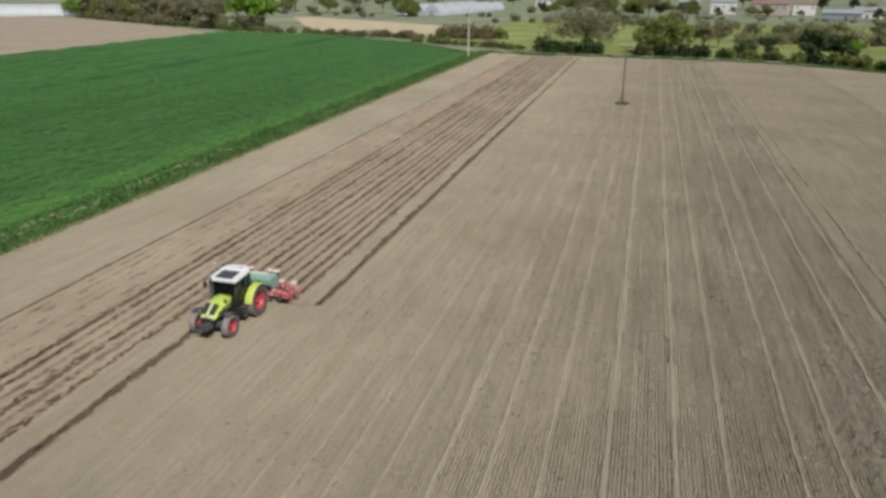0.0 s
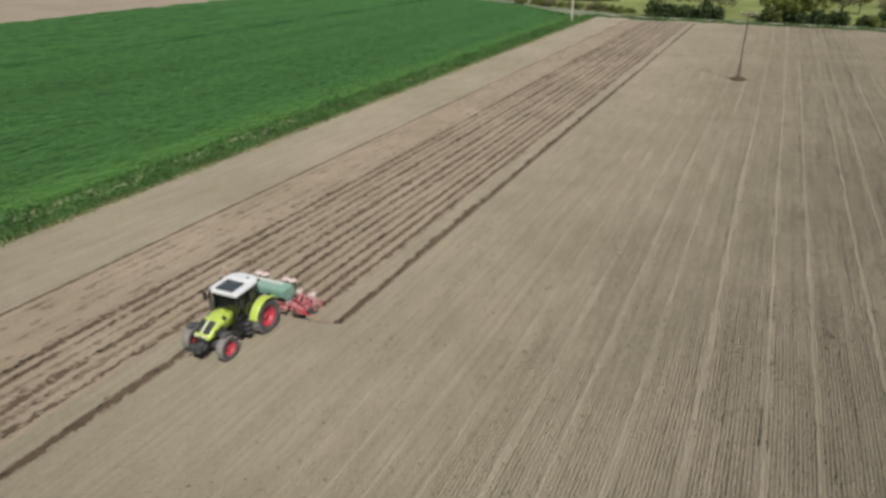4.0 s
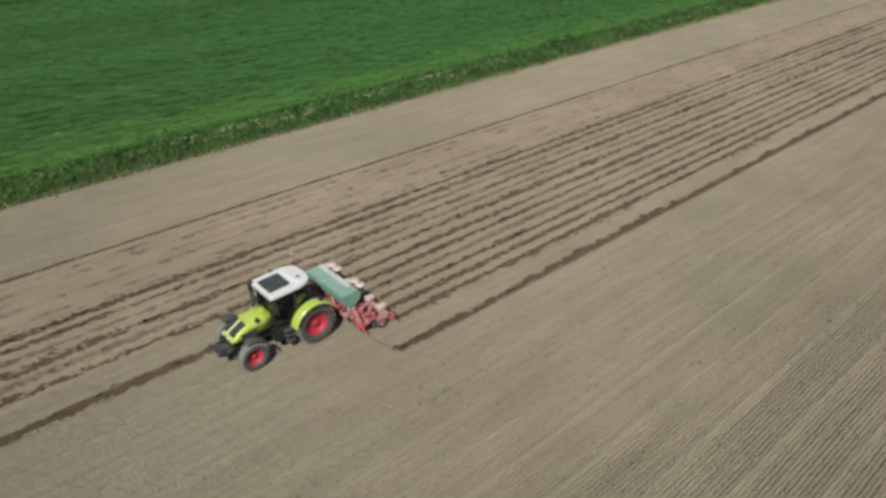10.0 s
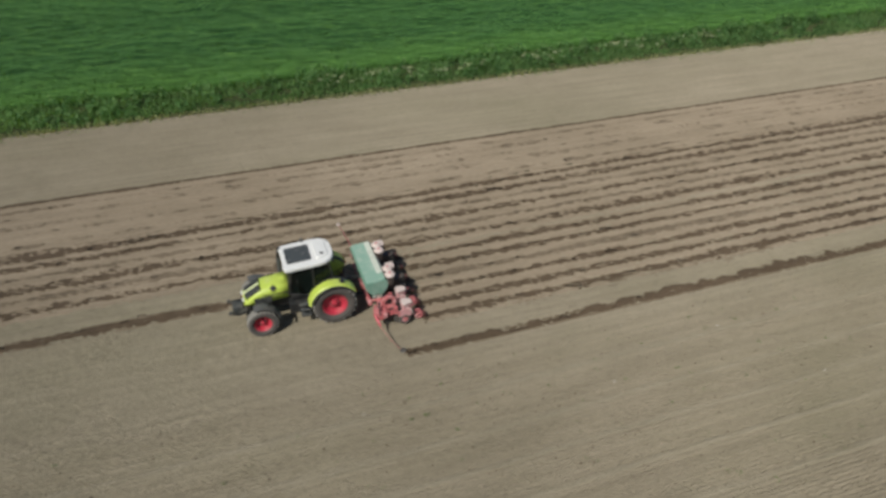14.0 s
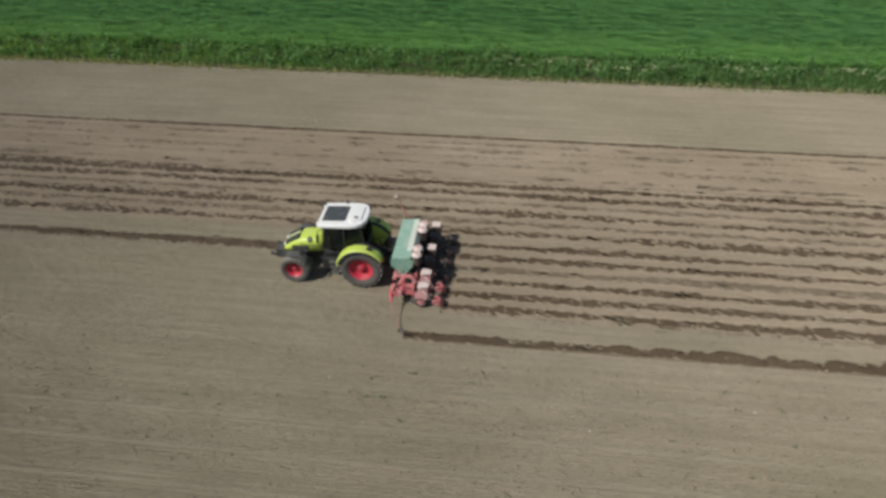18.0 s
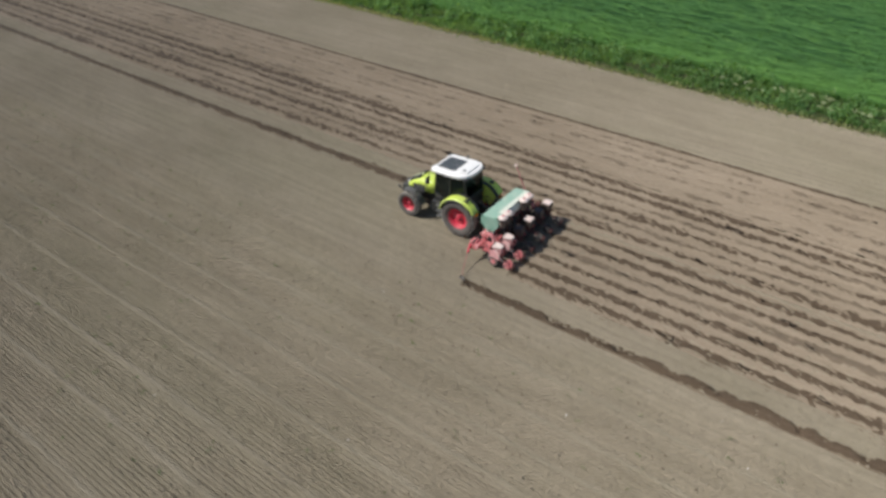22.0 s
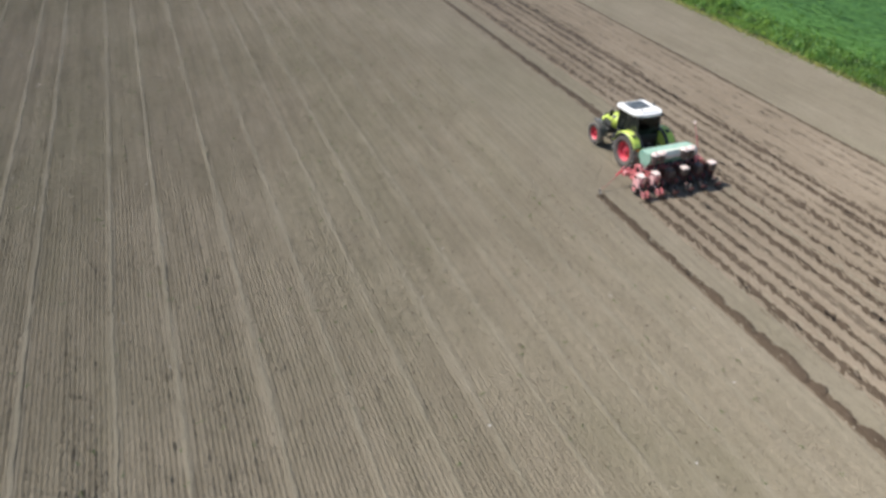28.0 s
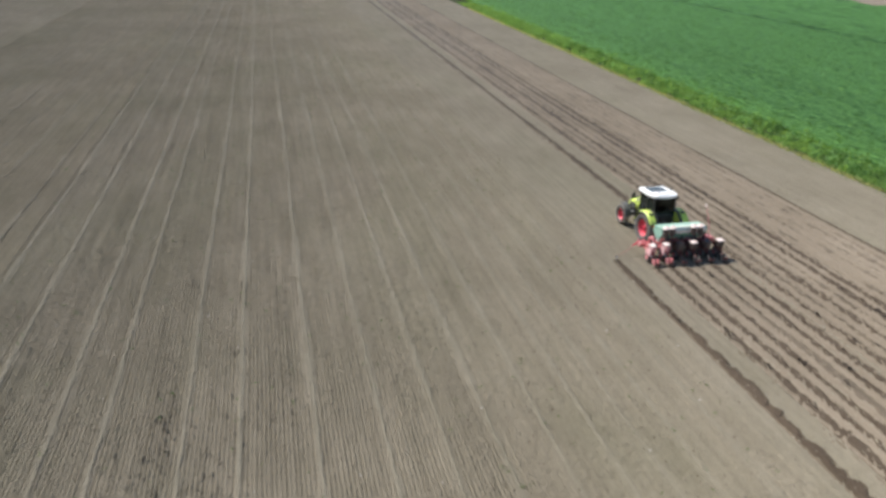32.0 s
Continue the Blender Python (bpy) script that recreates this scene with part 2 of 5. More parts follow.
LIME = coated("lime_paint", (0.52, 0.65, 0.10), 0.32, dirt=(0.55, 0.54, 0.32), dirty=0.3)
NOSETONE = coated("pale_lime_tone", (0.70, 0.76, 0.42), 0.3, dirty=0.15)
RED = coated("red_paint", (0.52, 0.042, 0.07), 0.4, dirty=0.2)
# its pallor puts both dust and backlight into the red
PALERED = coated("pale_red_paint", (0.56, 0.15, 0.155), 0.5, dirt=(0.70, 0.50, 0.48), dirty=0.8)
ARMRED = coated("rusty_red_paint", (0.33, 0.13, 0.11), 0.6, dirt=(0.42, 0.33, 0.27), dirty=0.9, scale=6)
PINK = coated("pale_pink_plastic", (0.64, 0.33, 0.33), 0.5, dirt=(0.76, 0.58, 0.55), dirty=0.6)
WHITE = coated("white_roof_paint", (0.80, 0.80, 0.78), 0.3, dirty=0.1)
BLACK = coated("black_paint", (0.022, 0.023, 0.024), 0.45, dirty=0.18)
PLASTIC = coated("grey_plastic", (0.085, 0.09, 0.09), 0.55, dirty=0.25)
RUBBER = coated("black_rubber", (0.105, 0.096, 0.089), 0.8, dirt=(0.20, 0.17, 0.14), dirty=0.45, scale=5, spec=0.2)
TREAD = coated("dusty_tread", (0.24, 0.232, 0.212), 0.9, dirt=(0.38, 0.35, 0.30), dirty=0.8, scale=5, spec=0.1)
BALLAST = coated("dusty_dark_iron", (0.065, 0.07, 0.066), 0.7, dirt=(0.24, 0.22, 0.18), dirty=0.55)
GRILLE = coated("black_mesh", (0.030, 0.036, 0.032), 0.5, dirty=0.3, scale=9)
HATCH = coated("tinted_hatch", (0.07, 0.078, 0.08), 0.14, dirty=0.2)
HOPPER = coated("sea_green_paint", (0.185, 0.355, 0.270), 0.32, dirt=(0.46, 0.54, 0.47), dirty=0.4)
# paler than the hopper: the gloss on its top is put into the colour
GLOSSGREEN = coated("glossed_green_cover", (0.27, 0.43, 0.34), 0.42, dirt=(0.58, 0.62, 0.54), dirty=0.6)
LIDGREEN = coated("pale_green_lid", (0.62, 0.66, 0.57), 0.45, dirty=0.25)
CREAM = coated("cream_plastic", (0.70, 0.58, 0.53), 0.45, dirty=0.25)
# the hopper's shade is put into this dark red and the dark plastic
SHADEDRED = coated("shaded_red_paint", (0.13, 0.045, 0.04), 0.6, dirty=0.3)
SHADEDBOX = coated("shaded_box_plastic", (0.075, 0.055, 0.05), 0.5, dirty=0.3)
STEEL = coated("worn_steel", (0.36, 0.35, 0.34), 0.4, 0.85, dirty=0.45)
LAMP = coated("lamp_glass", (0.75, 0.75, 0.72), 0.1, dirty=0.1)
AMBER = coated("amber_lens", (0.7, 0.25, 0.02), 0.2, dirty=0.1)
WOOD = coated("weathered_pole_wood", (0.17, 0.13, 0.10), 0.85, dirty=0.3, spec=0.15)
CONCRETE = coated("pale_concrete", (0.62, 0.58, 0.47), 0.85, dirty=0.3, spec=0.2)
PLASTER = coated("white_plaster", (0.75, 0.73, 0.70), 0.85, dirty=0.15, scale=0.4)
PINKWALL = coated("pink_plaster", (0.52, 0.44, 0.40), 0.85, dirty=0.2, scale=0.4)
ROOFTILE = coated("roof_tiles", (0.25, 0.17, 0.14), 0.8, dirty=0.3, scale=0.6)
ROOFGREY = coated("grey_sheet_roof", (0.30, 0.33, 0.34), 0.6, dirty=0.2, scale=0.4)
FOIL = coated("greenhouse_film", (0.50, 0.52, 0.54), 0.35, dirty=0.2, scale=0.2)


def pane(name, tint, rough=0.02):
    m, nt, bsdf = material(name)
    bsdf.inputs["Base Color"].default_value = (*tint, 1)
    bsdf.inputs["Roughness"].default_value = rough
    bsdf.inputs["Transmission Weight"].default_value = 0.12
    bsdf.inputs["IOR"].default_value = 1.45
    return m


GLASS = pane("tinted_cab_glass", (0.010, 0.019, 0.017))
DARKPANE = coated("dark_window_glass", (0.03, 0.035, 0.04), 0.08, dirty=0.05)


# ---- mesh helpers ----
def finish(bm, name, mat, smooth=False):
    me = bpy.data.meshes.new(name)
    bm.normal_update()
    bm.to_mesh(me)
    bm.free()
    me.materials.append(mat)
    if smooth:
        me.shade_smooth()
    return me


def raw(name, verts, faces, mat):
    """A large mesh from arrays."""
    me = bpy.data.meshes.new(name)
    verts = np.asarray(verts, dtype=np.float32)
    faces = np.asarray(faces, dtype=np.int32)
    n, k = faces.shape
    me.vertices.add(len(verts))
    me.vertices.foreach_set("co", verts.ravel())
    me.loops.add(n * k)
    me.loops.foreach_set("vertex_index", faces.ravel())
    me.polygons.add(n)
    me.polygons.foreach_set("loop_start", np.arange(0, n * k, k, dtype=np.int32))
    me.update(calc_edges=True)
    me.materials.append(mat)
    return me


def part(name, bm, mat, parent, label="", loc=(0, 0, 0), rot=(0, 0, 0), smooth=False):
    """One mesh as a part under a thing or under a part."""
    me = bm if isinstance(bm, bpy.types.Mesh) else finish(bm, name, mat, smooth)
    ob = new(name, me)
    ob.parent = parent
    ob.location = loc
    ob.rotation_euler = [radians(a) for a in rot]
    if label:
        ob["label"] = label
    return ob


def box(size, at=(0, 0, 0), bevel=0.0, bm=None, rot=None, taper=1.0):
    bm = bm or bmesh.new()
    m = Matrix.Translation(at) @ (rot.to_4x4() if rot else Matrix()) @ Matrix.Diagonal((*size, 1))
    made = bmesh.ops.create_cube(bm, size=1.0, matrix=m)["verts"]
    if taper != 1.0:
        top = max(v.co.z for v in made)
        for v in made:
            if abs(v.co.z - top) < 1e-5:
                v.co.x = at[0] + (v.co.x - at[0]) * taper
                v.co.y = at[1] + (v.co.y - at[1]) * taper
    if bevel:
        edges = list({e for v in made for e in v.link_edges})
        bmesh.ops.bevel(bm, geom=edges, offset=bevel, segments=2, affect="EDGES", profile=0.6)
    return bm


def tube(points, radius, bm=None, segs=8, end=None):
    """A round bar along points; end: its radius at the far end."""
    bm = bm or bmesh.new()
    pts = [Vector(p) for p in points]
    rings = []
    for i, p in enumerate(pts):
        d = (pts[min(i + 1, len(pts) - 1)] - pts[max(i - 1, 0)]).normalized()
        side = d.cross(Vector((0, 0, 1)))
        if side.length < 0.05:
            side = d.cross(Vector((1, 0, 0)))
        side.normalize()
        up = side.cross(d)
        r = radius if end is None else radius + (end - radius) * i / max(1, len(pts) - 1)
        rings.append([bm.verts.new(p + (side * math.cos(a) + up * math.sin(a)) * r)
                      for a in (2 * math.pi * k / segs for k in range(segs))])
    for a, b in zip(rings, rings[1:]):
        for k in range(segs):
            bm.faces.new((a[k], a[(k + 1) % segs], b[(k + 1) % segs], b[k]))
    bm.faces.new(rings[0][::-1])
    bm.faces.new(rings[-1])
    return bm


def lathe(profile, segs=32, bm=None, at=(0, 0, 0)):
    """Turns (x, r) pairs about the x axis."""
    bm = bm or bmesh.new()
    rings = []
    for x, r in profile:
        rings.append([bm.verts.new((at[0] + x, at[1] + r * math.cos(a), at[2] + r * math.sin(a)))
                      for a in (2 * math.pi * k / segs for k in range(segs))])
    for a, b in zip(rings, rings[1:]):
        for k in range(segs):
            bm.faces.new((a[k], b[k], b[(k + 1) % segs], a[(k + 1) % segs]))
    return bm


def loft(sections, bm=None, caps=True):
    """Skins closed sections of equal count."""
    bm = bm or bmesh.new()
    rings = [[bm.verts.new(p) for p in s] for s in sections]
    n = len(rings[0])
    for a, b in zip(rings, rings[1:]):
        for k in range(n):
            bm.faces.new((a[k], a[(k + 1) % n], b[(k + 1) % n], b[k]))
    if caps:
        bm.faces.new(rings[0][::-1])
        bm.faces.new(rings[-1])
    bmesh.ops.recalc_face_normals(bm, faces=bm.faces)
    return bm


def slab(outline, z0, z1, bevel=0.0, bm=None):
    """A plate of an outline in x and y."""
    bm = bm or bmesh.new()
    low = [bm.verts.new((x, y, z0)) for x, y in outline]
    high = [bm.verts.new((x, y, z1)) for x, y in outline]
    n = len(outline)
    for k in range(n):
        bm.faces.new((low[k], low[(k + 1) % n], high[(k + 1) % n], high[k]))
    top = bm.faces.new(high)
    bm.faces.new(low[::-1])
    bmesh.ops.recalc_face_normals(bm, faces=bm.faces)
    if bevel:
        bmesh.ops.bevel(bm, geom=list(top.edges), offset=bevel, segments=3, affect="EDGES", profile=0.6)
    return bm


def empty(name, at=(0, 0, 0), turn=0.0):
    ob = new(name)
    ob.empty_display_size = 0.3
    ob.location = at
    ob.rotation_euler = (0, 0, radians(turn))
    return ob


rng = np.random.default_rng(7)

# ---- ground and fields ----
def sheet(name, outline, z, mat, label, category="ground"):
    bm = bmesh.new()
    f = bm.faces.new([bm.verts.new((x, y, z)) for x, y in outline])
    if f.normal.z < 0:
        f.normal_flip()
    bmesh.ops.recalc_face_normals(bm, faces=bm.faces)
    bm.normal_update()
    if f.normal.z < 0:
        f.normal_flip()
    ob = new(name, finish(bm, name, mat))
    return tagged(ob, label, category, kind="structure")


# one sheet to the horizon, let down under the grooves of the bare field
rings = [[(-2600, -2600, -0.22), (2600, -2600, -0.22), (2600, 800, -0.22), (2600, 2600, -0.22), (-2600, 2600, -0.22)],
         [(4.6, -415, -0.22), (111.5, -415, -0.22), (111.5, 94, -0.22), (65, 134.5, -0.22), (4.6, 134.5, -0.22)],
         [(5.2, -414, -0.9), (111, -414, -0.9), (111, 93.5, -0.9), (64.8, 134, -0.9), (5.2, 134, -0.9)]]
bm = bmesh.new()
rings = [[bm.verts.new(p) for p in ring] for ring in rings]
for a, b in zip(rings, rings[1:]):
    for k in range(5):
        bm.faces.new((a[k], a[(k + 1) % 5], b[(k + 1) % 5], b[k]))
bm.faces.new(rings[2])
tagged(new("ground", finish(bm, "ground", SCRUB)), "rough greenish brown land reaching the horizon", "ground", kind="structure")

# the bare field: crumbly soil drilled into fine straight grooves, with flat pressed lines between them
PITCH = 0.145
STRIPES = [5.9, 7.6, 8.9, 10.2, 11.8, 13.6, 15.3, 17.2, 19.4, 21.9, 23.7, 26.3, 27.9, 30.4, 32.6, 34.3, 37.0, 39.2, 41.6, 44.0, 46.3, 48.0]


def sway(y):
    """How far the drilled lines wander sideways."""
    return 0.03 * np.sin(y * 0.11 + 1.3) + 0.015 * np.sin(y * 0.53)


def spread_y(near, step, far0, far1, grow=1.03, most=3.0):
    """Places along y: even steps near the tractor, longer and longer ones beyond."""
    ys = list(np.arange(-near, near + step, step))
    d = step
    while ys[-1] < far1:
        d = min(d * grow, most)
        ys.append(min(ys[-1] + d, far1))
    d, low = step, [ys[0]]
    while low[-1] > far0:
        d = min(d * grow, 18.0 if low[-1] < -150 else most)
        low.append(max(low[-1] - d, far0))
    return np.array(low[:0:-1] + ys)


def patches(gx, gy, sx, sy):
    """Smooth random values from 0 to 1 over a grid, sx by sy metres each."""
    kx = np.arange(gx[0] - sx, gx[-1] + 2 * sx, sx)
    ky = np.arange(gy[0] - sy, gy[-1] + 2 * sy, sy)
    k = rng.random((len(kx), len(ky)))
    rows = np.stack([np.interp(gy, ky, r) for r in k])
    f = np.clip((gx - kx[0]) / sx, 0, len(kx) - 1.001)
    i = f.astype(int)
    w = (f - i)[:, None]
    return rows[i] * (1 - w) + rows[i + 1] * w


def grid_mesh(name, X, Y, Z, mat):
    idx = np.arange(X.size).reshape(X.shape)
    q = np.stack([idx[:-1, :-1], idx[1:, :-1], idx[1:, 1:], idx[:-1, 1:]], -1).reshape(-1, 4)
    return raw(name, np.stack([X, Y, Z], -1).reshape(-1, 3), q, mat)


def seedbed(name, gx, gy, depth, crumb, label, cols, flush=()):
    """Drilled soil: grooves of a depth in metres along y and crumbs of a height on top; cols: columns to a groove."""
    X, Y = np.meshgrid(gx, gy, indexing="ij")
    shape = X.shape
    drill = np.arange(len(gx)) // cols
    valley = np.array([0.0, 1.0, 0.35] if cols == 3 else [0.0, 1.0])[np.arange(len(gx)) % cols]
    own = (0.97 + (0.36 if cols == 3 else 0.12) * (rng.random(drill.max() + 1) - 0.5))[drill]
    uneven = 0.75 + 0.35 * patches(gx, gy, 0.6, 5.0)
    near = np.min(np.abs(gx[:, None] - np.array(STRIPES)[None]), axis=1)
    side = 0.05 + 0.03 * rng.random((1, len(gy))) + 0.11 * np.round(np.interp(gy, np.arange(-430, 170, 2.3), rng.random(261)))[None]
    pressed = 0.42 if cols == 3 else 0.7
    open_ = pressed + (1 - pressed) * np.clip((near[:, None] - side) / 0.05, 0, 1)
    check = (np.arange(shape[0])[:, None] + np.arange(shape[1])[None]) % 2
    lump = rng.random(shape) ** 1.4 * (0.25 + 0.75 * check) * (0.6 + 0.7 * patches(gx, gy, 1.5, 3.0))
    lump = lump * np.where(rng.random(shape) > 0.985, 1.8, 1.0)
    Z = -np.interp(gx, *depth)[:, None] * valley[:, None] * own[:, None] * uneven * (0.88 + 0.24 * rng.random(shape)) * open_
    Z = Z + np.interp(gx, *crumb)[:, None] * (lump - 0.35) * open_ - 0.03
    X = X + sway(Y) * np.clip((gx - 4.0) / 0.5, 0, 1)[:, None] + 0.012 * (rng.random(shape) - 0.5)
    Y = np.minimum(Y, np.interp(X, *END_LINE))
    for k in flush:
        X[k], Z[k] = gx[k] + (sway(gy) if gx[k] > 4.4 else 0), -0.05
    return tagged(new(name, grid_mesh(name, X, Y, Z, SOIL)), label, "field", kind="structure")


gy = spread_y(38.0, 0.125, -420, END)
cy = spread_y(46.0, 0.16, -420, END)
DEPTH = ([4.0, 4.8, 8.0, 14.0, 26.0, 32.0, 34.0, 50.0, 54.0, 111.0, 112.0], [0.02, 0.08, 0.122, 0.125, 0.13, 0.13, 0.16, 0.18, 0.24, 0.26, 0.0])
CRUMB = ([EDGE, 4.0, 112.0], [0.07, 0.06, 0.07])
seedbed("bare_field", np.append(np.arange(4.0, 33.0, PITCH / 3), 33.0), gy, DEPTH, CRUMB, "dry pale brown seedbed drilled into fine straight grooves", 3, (0, -1))
seedbed("bare_field_beyond", np.append(np.arange(33.0, 52.0, PITCH / 2), 52.0), spread_y(30.0, 0.24, -420, END), DEPTH, CRUMB,
        "dry pale brown seedbed beyond the wheel lines", 2, (0, -1))
seedbed("bare_field_far", np.concatenate([np.arange(52.0, 112.0, PITCH), np.arange(112.0, 224.0, 8.0)]), spread_y(20.0, 4.0, -420, END, 1.0, 4.0), DEPTH, CRUMB,
        "far part of the dry pale brown seedbed", 2, (0, -1))
# the strip between the sown rows and the verge, and the ground under the sown rows
seedbed("bare_headland", np.arange(EDGE, -11.29, 0.07), cy, ([-100, 100], [0.02, 0.02]), CRUMB, "untouched strip of dry pale brown soil beside the verge", 2, (0, -1))
seedbed("bare_seedbed", np.append(np.arange(-2.7, 4.0, 0.085), 4.0), spread_y(46.0, 0.17, -420, END), ([-11.3, -1.6, -0.9, 4.0], [0.015, 0.02, 0.05, 0.06]), CRUMB, "dry pale brown soil round the sown rows", 2, (0, -1))

# paler pressed wheel lines between the grooves
for s in STRIPES:
    ys = np.arange(-150, END - 1, 0.45)
    mid = s + sway(ys)
    wide = 0.03 + 0.06 * rng.random(len(ys))
    wob = 0.06 * (rng.random(len(ys)) - 0.5)
    low = -0.03
    v = np.concatenate([np.stack([mid + wob - wide, ys, np.full(len(ys), low)], -1),
                        np.stack([mid + wob, ys, low + 0.02 + 0.012 * rng.random(len(ys))], -1),
                        np.stack([mid + wob + wide, ys, np.full(len(ys), low)], -1)])
    n = len(ys)
    k = np.arange(n - 1)
    q = np.concatenate([np.stack([k, n + k, n + k + 1, k + 1], -1), np.stack([n + k, 2 * n + k, 2 * n + k + 1, n + k + 1], -1)])
    tagged(new("wheel_line", raw("wheel_line", v, q, TRACK)), "paler strip of soil pressed flat by a roller",
           "soil line", "pressed lines on the field", "structure")


def furrow(x, y0, y1, wide, high, mat, label, gaps=0.0, seed=0, thin=0.4, sharp=0.0, fringe=False):
    """Moist soil thrown up along y in overlapping lobes; thin: how narrow it gets between them, gaps: the share of lobes missing,
    sharp: how straight its +x edge is."""
    r = np.random.default_rng(seed)
    ys = spread_y(52.0, 0.10, -140, END - 4, 1.03, 1.2)
    if fringe:
        ys = ys[::2]
    ys = ys[(ys >= y0) & (ys <= y1)]
    n = len(ys)

    def wave(length):
        knots = np.arange(y0 - 2 * length, y1 + 3 * length, length)
        return np.interp(ys, knots, r.random(len(knots)))
    ends = y0 - 1.0 + np.cumsum(0.35 + 1.5 * r.random(int((y1 - y0) / 0.8) + 8) ** 1.5)
    k = np.clip(np.searchsorted(ends, ys) - 1, 0, len(ends) - 2)
    u = np.clip((ys - ends[k]) / (ends[k + 1] - ends[k]), 0, 1)
    size = (0.45 + 0.75 * r.random(len(ends))) * (r.random(len(ends)) > gaps)
    lobe = size[k] * np.sin(math.pi * u ** 0.75) ** 0.6
    body = np.clip(thin * (0.55 + 0.9 * wave(2.7)) + (1 - thin) * lobe, 0.0, 1.3)
    body = body * (0.7 + 0.6 * wave(7.0))
    body = np.where((ys > y0) & (ys < y0 + 3.0) & (sharp > 0), np.maximum(body, 0.62 + 0.25 * wave(0.6)), body)
    wide = wide * ((1.6 if sharp else 1.95) if fringe else 1.4)
    line = x + 0.04 * (wave(2.2) - 0.5)
    prof = [(-1.0, -1.0), (-0.68, 0.25), (-0.3, 0.8), (0.05, 0.55), (0.35, 0.85), (0.7, 0.3), (1.0, -1.0)]
    cols = []
    for c, hgt in prof:
        ragged = wide * (0.36 if c < 0.6 or not sharp else 0.08)
        jx = (0.7 * wave(0.34) + 0.3 * r.random(n) - 0.5) * ragged * 1.3
        z = np.where(hgt < 0, -0.085, 0.8 * high * hgt * np.minimum(1, 0.3 + body) * (0.5 + 0.9 * r.random(n)) - (0.062 if fringe else 0.045) - 0.05 * (body < 0.12))
        cols.append(np.stack([line + c * wide * 0.5 * body + jx * np.minimum(1, 0.2 + body)
                              - sharp * wide * 0.5 * body, ys, z], -1))
    v = np.stack(cols)
    ix = np.arange(len(prof) * n).reshape(len(prof), n)
    q = np.stack([ix[:-1, :-1], ix[1:, :-1], ix[1:, 1:], ix[:-1, 1:]], -1).reshape(-1, 4)
    if not fringe:
        furrow(x, y0, y1, wide / 1.4, high * 0.5, DAMP, "half-dried fringe of crumbs beside a furrow", gaps, seed, thin, sharp * 0.75, True)
    return tagged(new("furrow_fringe" if fringe else "furrow", raw("furrow", v.reshape(-1, 3), q, mat)), label, "furrow", "furrows of the sown strips", "structure")


ROW = 0.77
for x0, x1, y0 in ((-2.42, 2.18, 3.0), (-7.15, -2.45, -140), (-11.3, -7.2, -140)):
    ys = spread_y(46.0, 0.17, -140, END - 4)
    ys = ys[ys >= y0]
    xs = np.linspace(x0, x1, 56)
    SX, SY = np.meshgrid(xs, ys, indexing="ij")
    SX = SX + np.where((np.arange(56) % 55 == 0)[:, None], 0.16 * (rng.random(SX.shape) - 0.5), 0)
    SZ = -0.05 + 0.07 * rng.random(SX.shape) ** 1.4 * (0.25 + 0.75 * ((np.arange(56)[:, None] + np.arange(len(ys))[None]) % 2)) + 0.012 * np.cos((SX + 0.1) / ROW * 6.283)
    SZ[0], SZ[-1], SZ[:, 0], SZ[:, -1] = -0.08, -0.08, -0.08, -0.08
    ix = np.arange(SX.size).reshape(SX.shape)
    q = np.stack([ix[:-1, :-1], ix[1:, :-1], ix[1:, 1:], ix[:-1, 1:]], -1).reshape(-1, 4)
    tagged(new("sown_strip", raw("sown_strip", np.stack([SX, SY, SZ], -1).reshape(-1, 3), q, SOWN)),
           "strip of loosened brown soil where the planter has passed", "soil", "sown strips", "structure")
BEHIND = [(0.46, 0.0, 0.72), (0.44, 0.06, 0.6), (0.38, 0.14, 0.5), (0.42, 0.1, 0.52), (0.40, 0.04, 0.7), (0.46, 0.06, 0.55)]
for i, (w, gap, thin) in enumerate(BEHIND):     # rows behind the planter
    furrow(-0.1 + (i - 2.5) * ROW, 3.1, END - 4, w, 0.05, MOIST if i != 2 else HALFMOIST,
           "dark crumbly furrow freshly drawn by a row unit", gap, 20 + i, thin)
for i, (x, w, gap, thin, m) in enumerate([(-3.05, 0.52, 0.0, 0.75, MOIST), (-3.80, 0.38, 0.12, 0.5, HALFMOIST), (-4.55, 0.56, 0.0, 0.75, MOIST),
                                          (-5.30, 0.38, 0.15, 0.45, HALFMOIST), (-6.05, 0.46, 0.06, 0.6, MOIST), (-6.78, 0.52, 0.03, 0.7, MOIST)]):
    furrow(x, -140, END - 4, w, 0.05, m, "dark crumbly furrow of the strip sown before", gap, 40 + i, thin)
for i, (x, w, gap) in enumerate([(-7.65, 0.36, 0.40), (-8.6, 0.42, 0.26), (-9.3, 0.36, 0.40), (-10.05, 0.34, 0.42), (-10.7, 0.30, 0.46)]):
    furrow(x, -140, END - 4, w, 0.045, HALFMOIST, "faint broken furrow of the first sown strip", gap, 60 + i, 0.16)
furrow(-11.38, -140, END - 4, 0.22, 0.035, MOIST, "thin dark furrow along the first sown strip", 0.12, 71, 0.6)
furrow(3.67, 1.95, END - 4, 0.40, 0.075, MOIST, "dark cloddy guide furrow cut by the marker disc", 0.08, 81, 0.34, 0.9)
furrow(-1.19, -140, 1.1, 0.38, 0.07, MOIST, "dark cloddy guide furrow ahead of the tractor", 0.0, 82, 0.7)

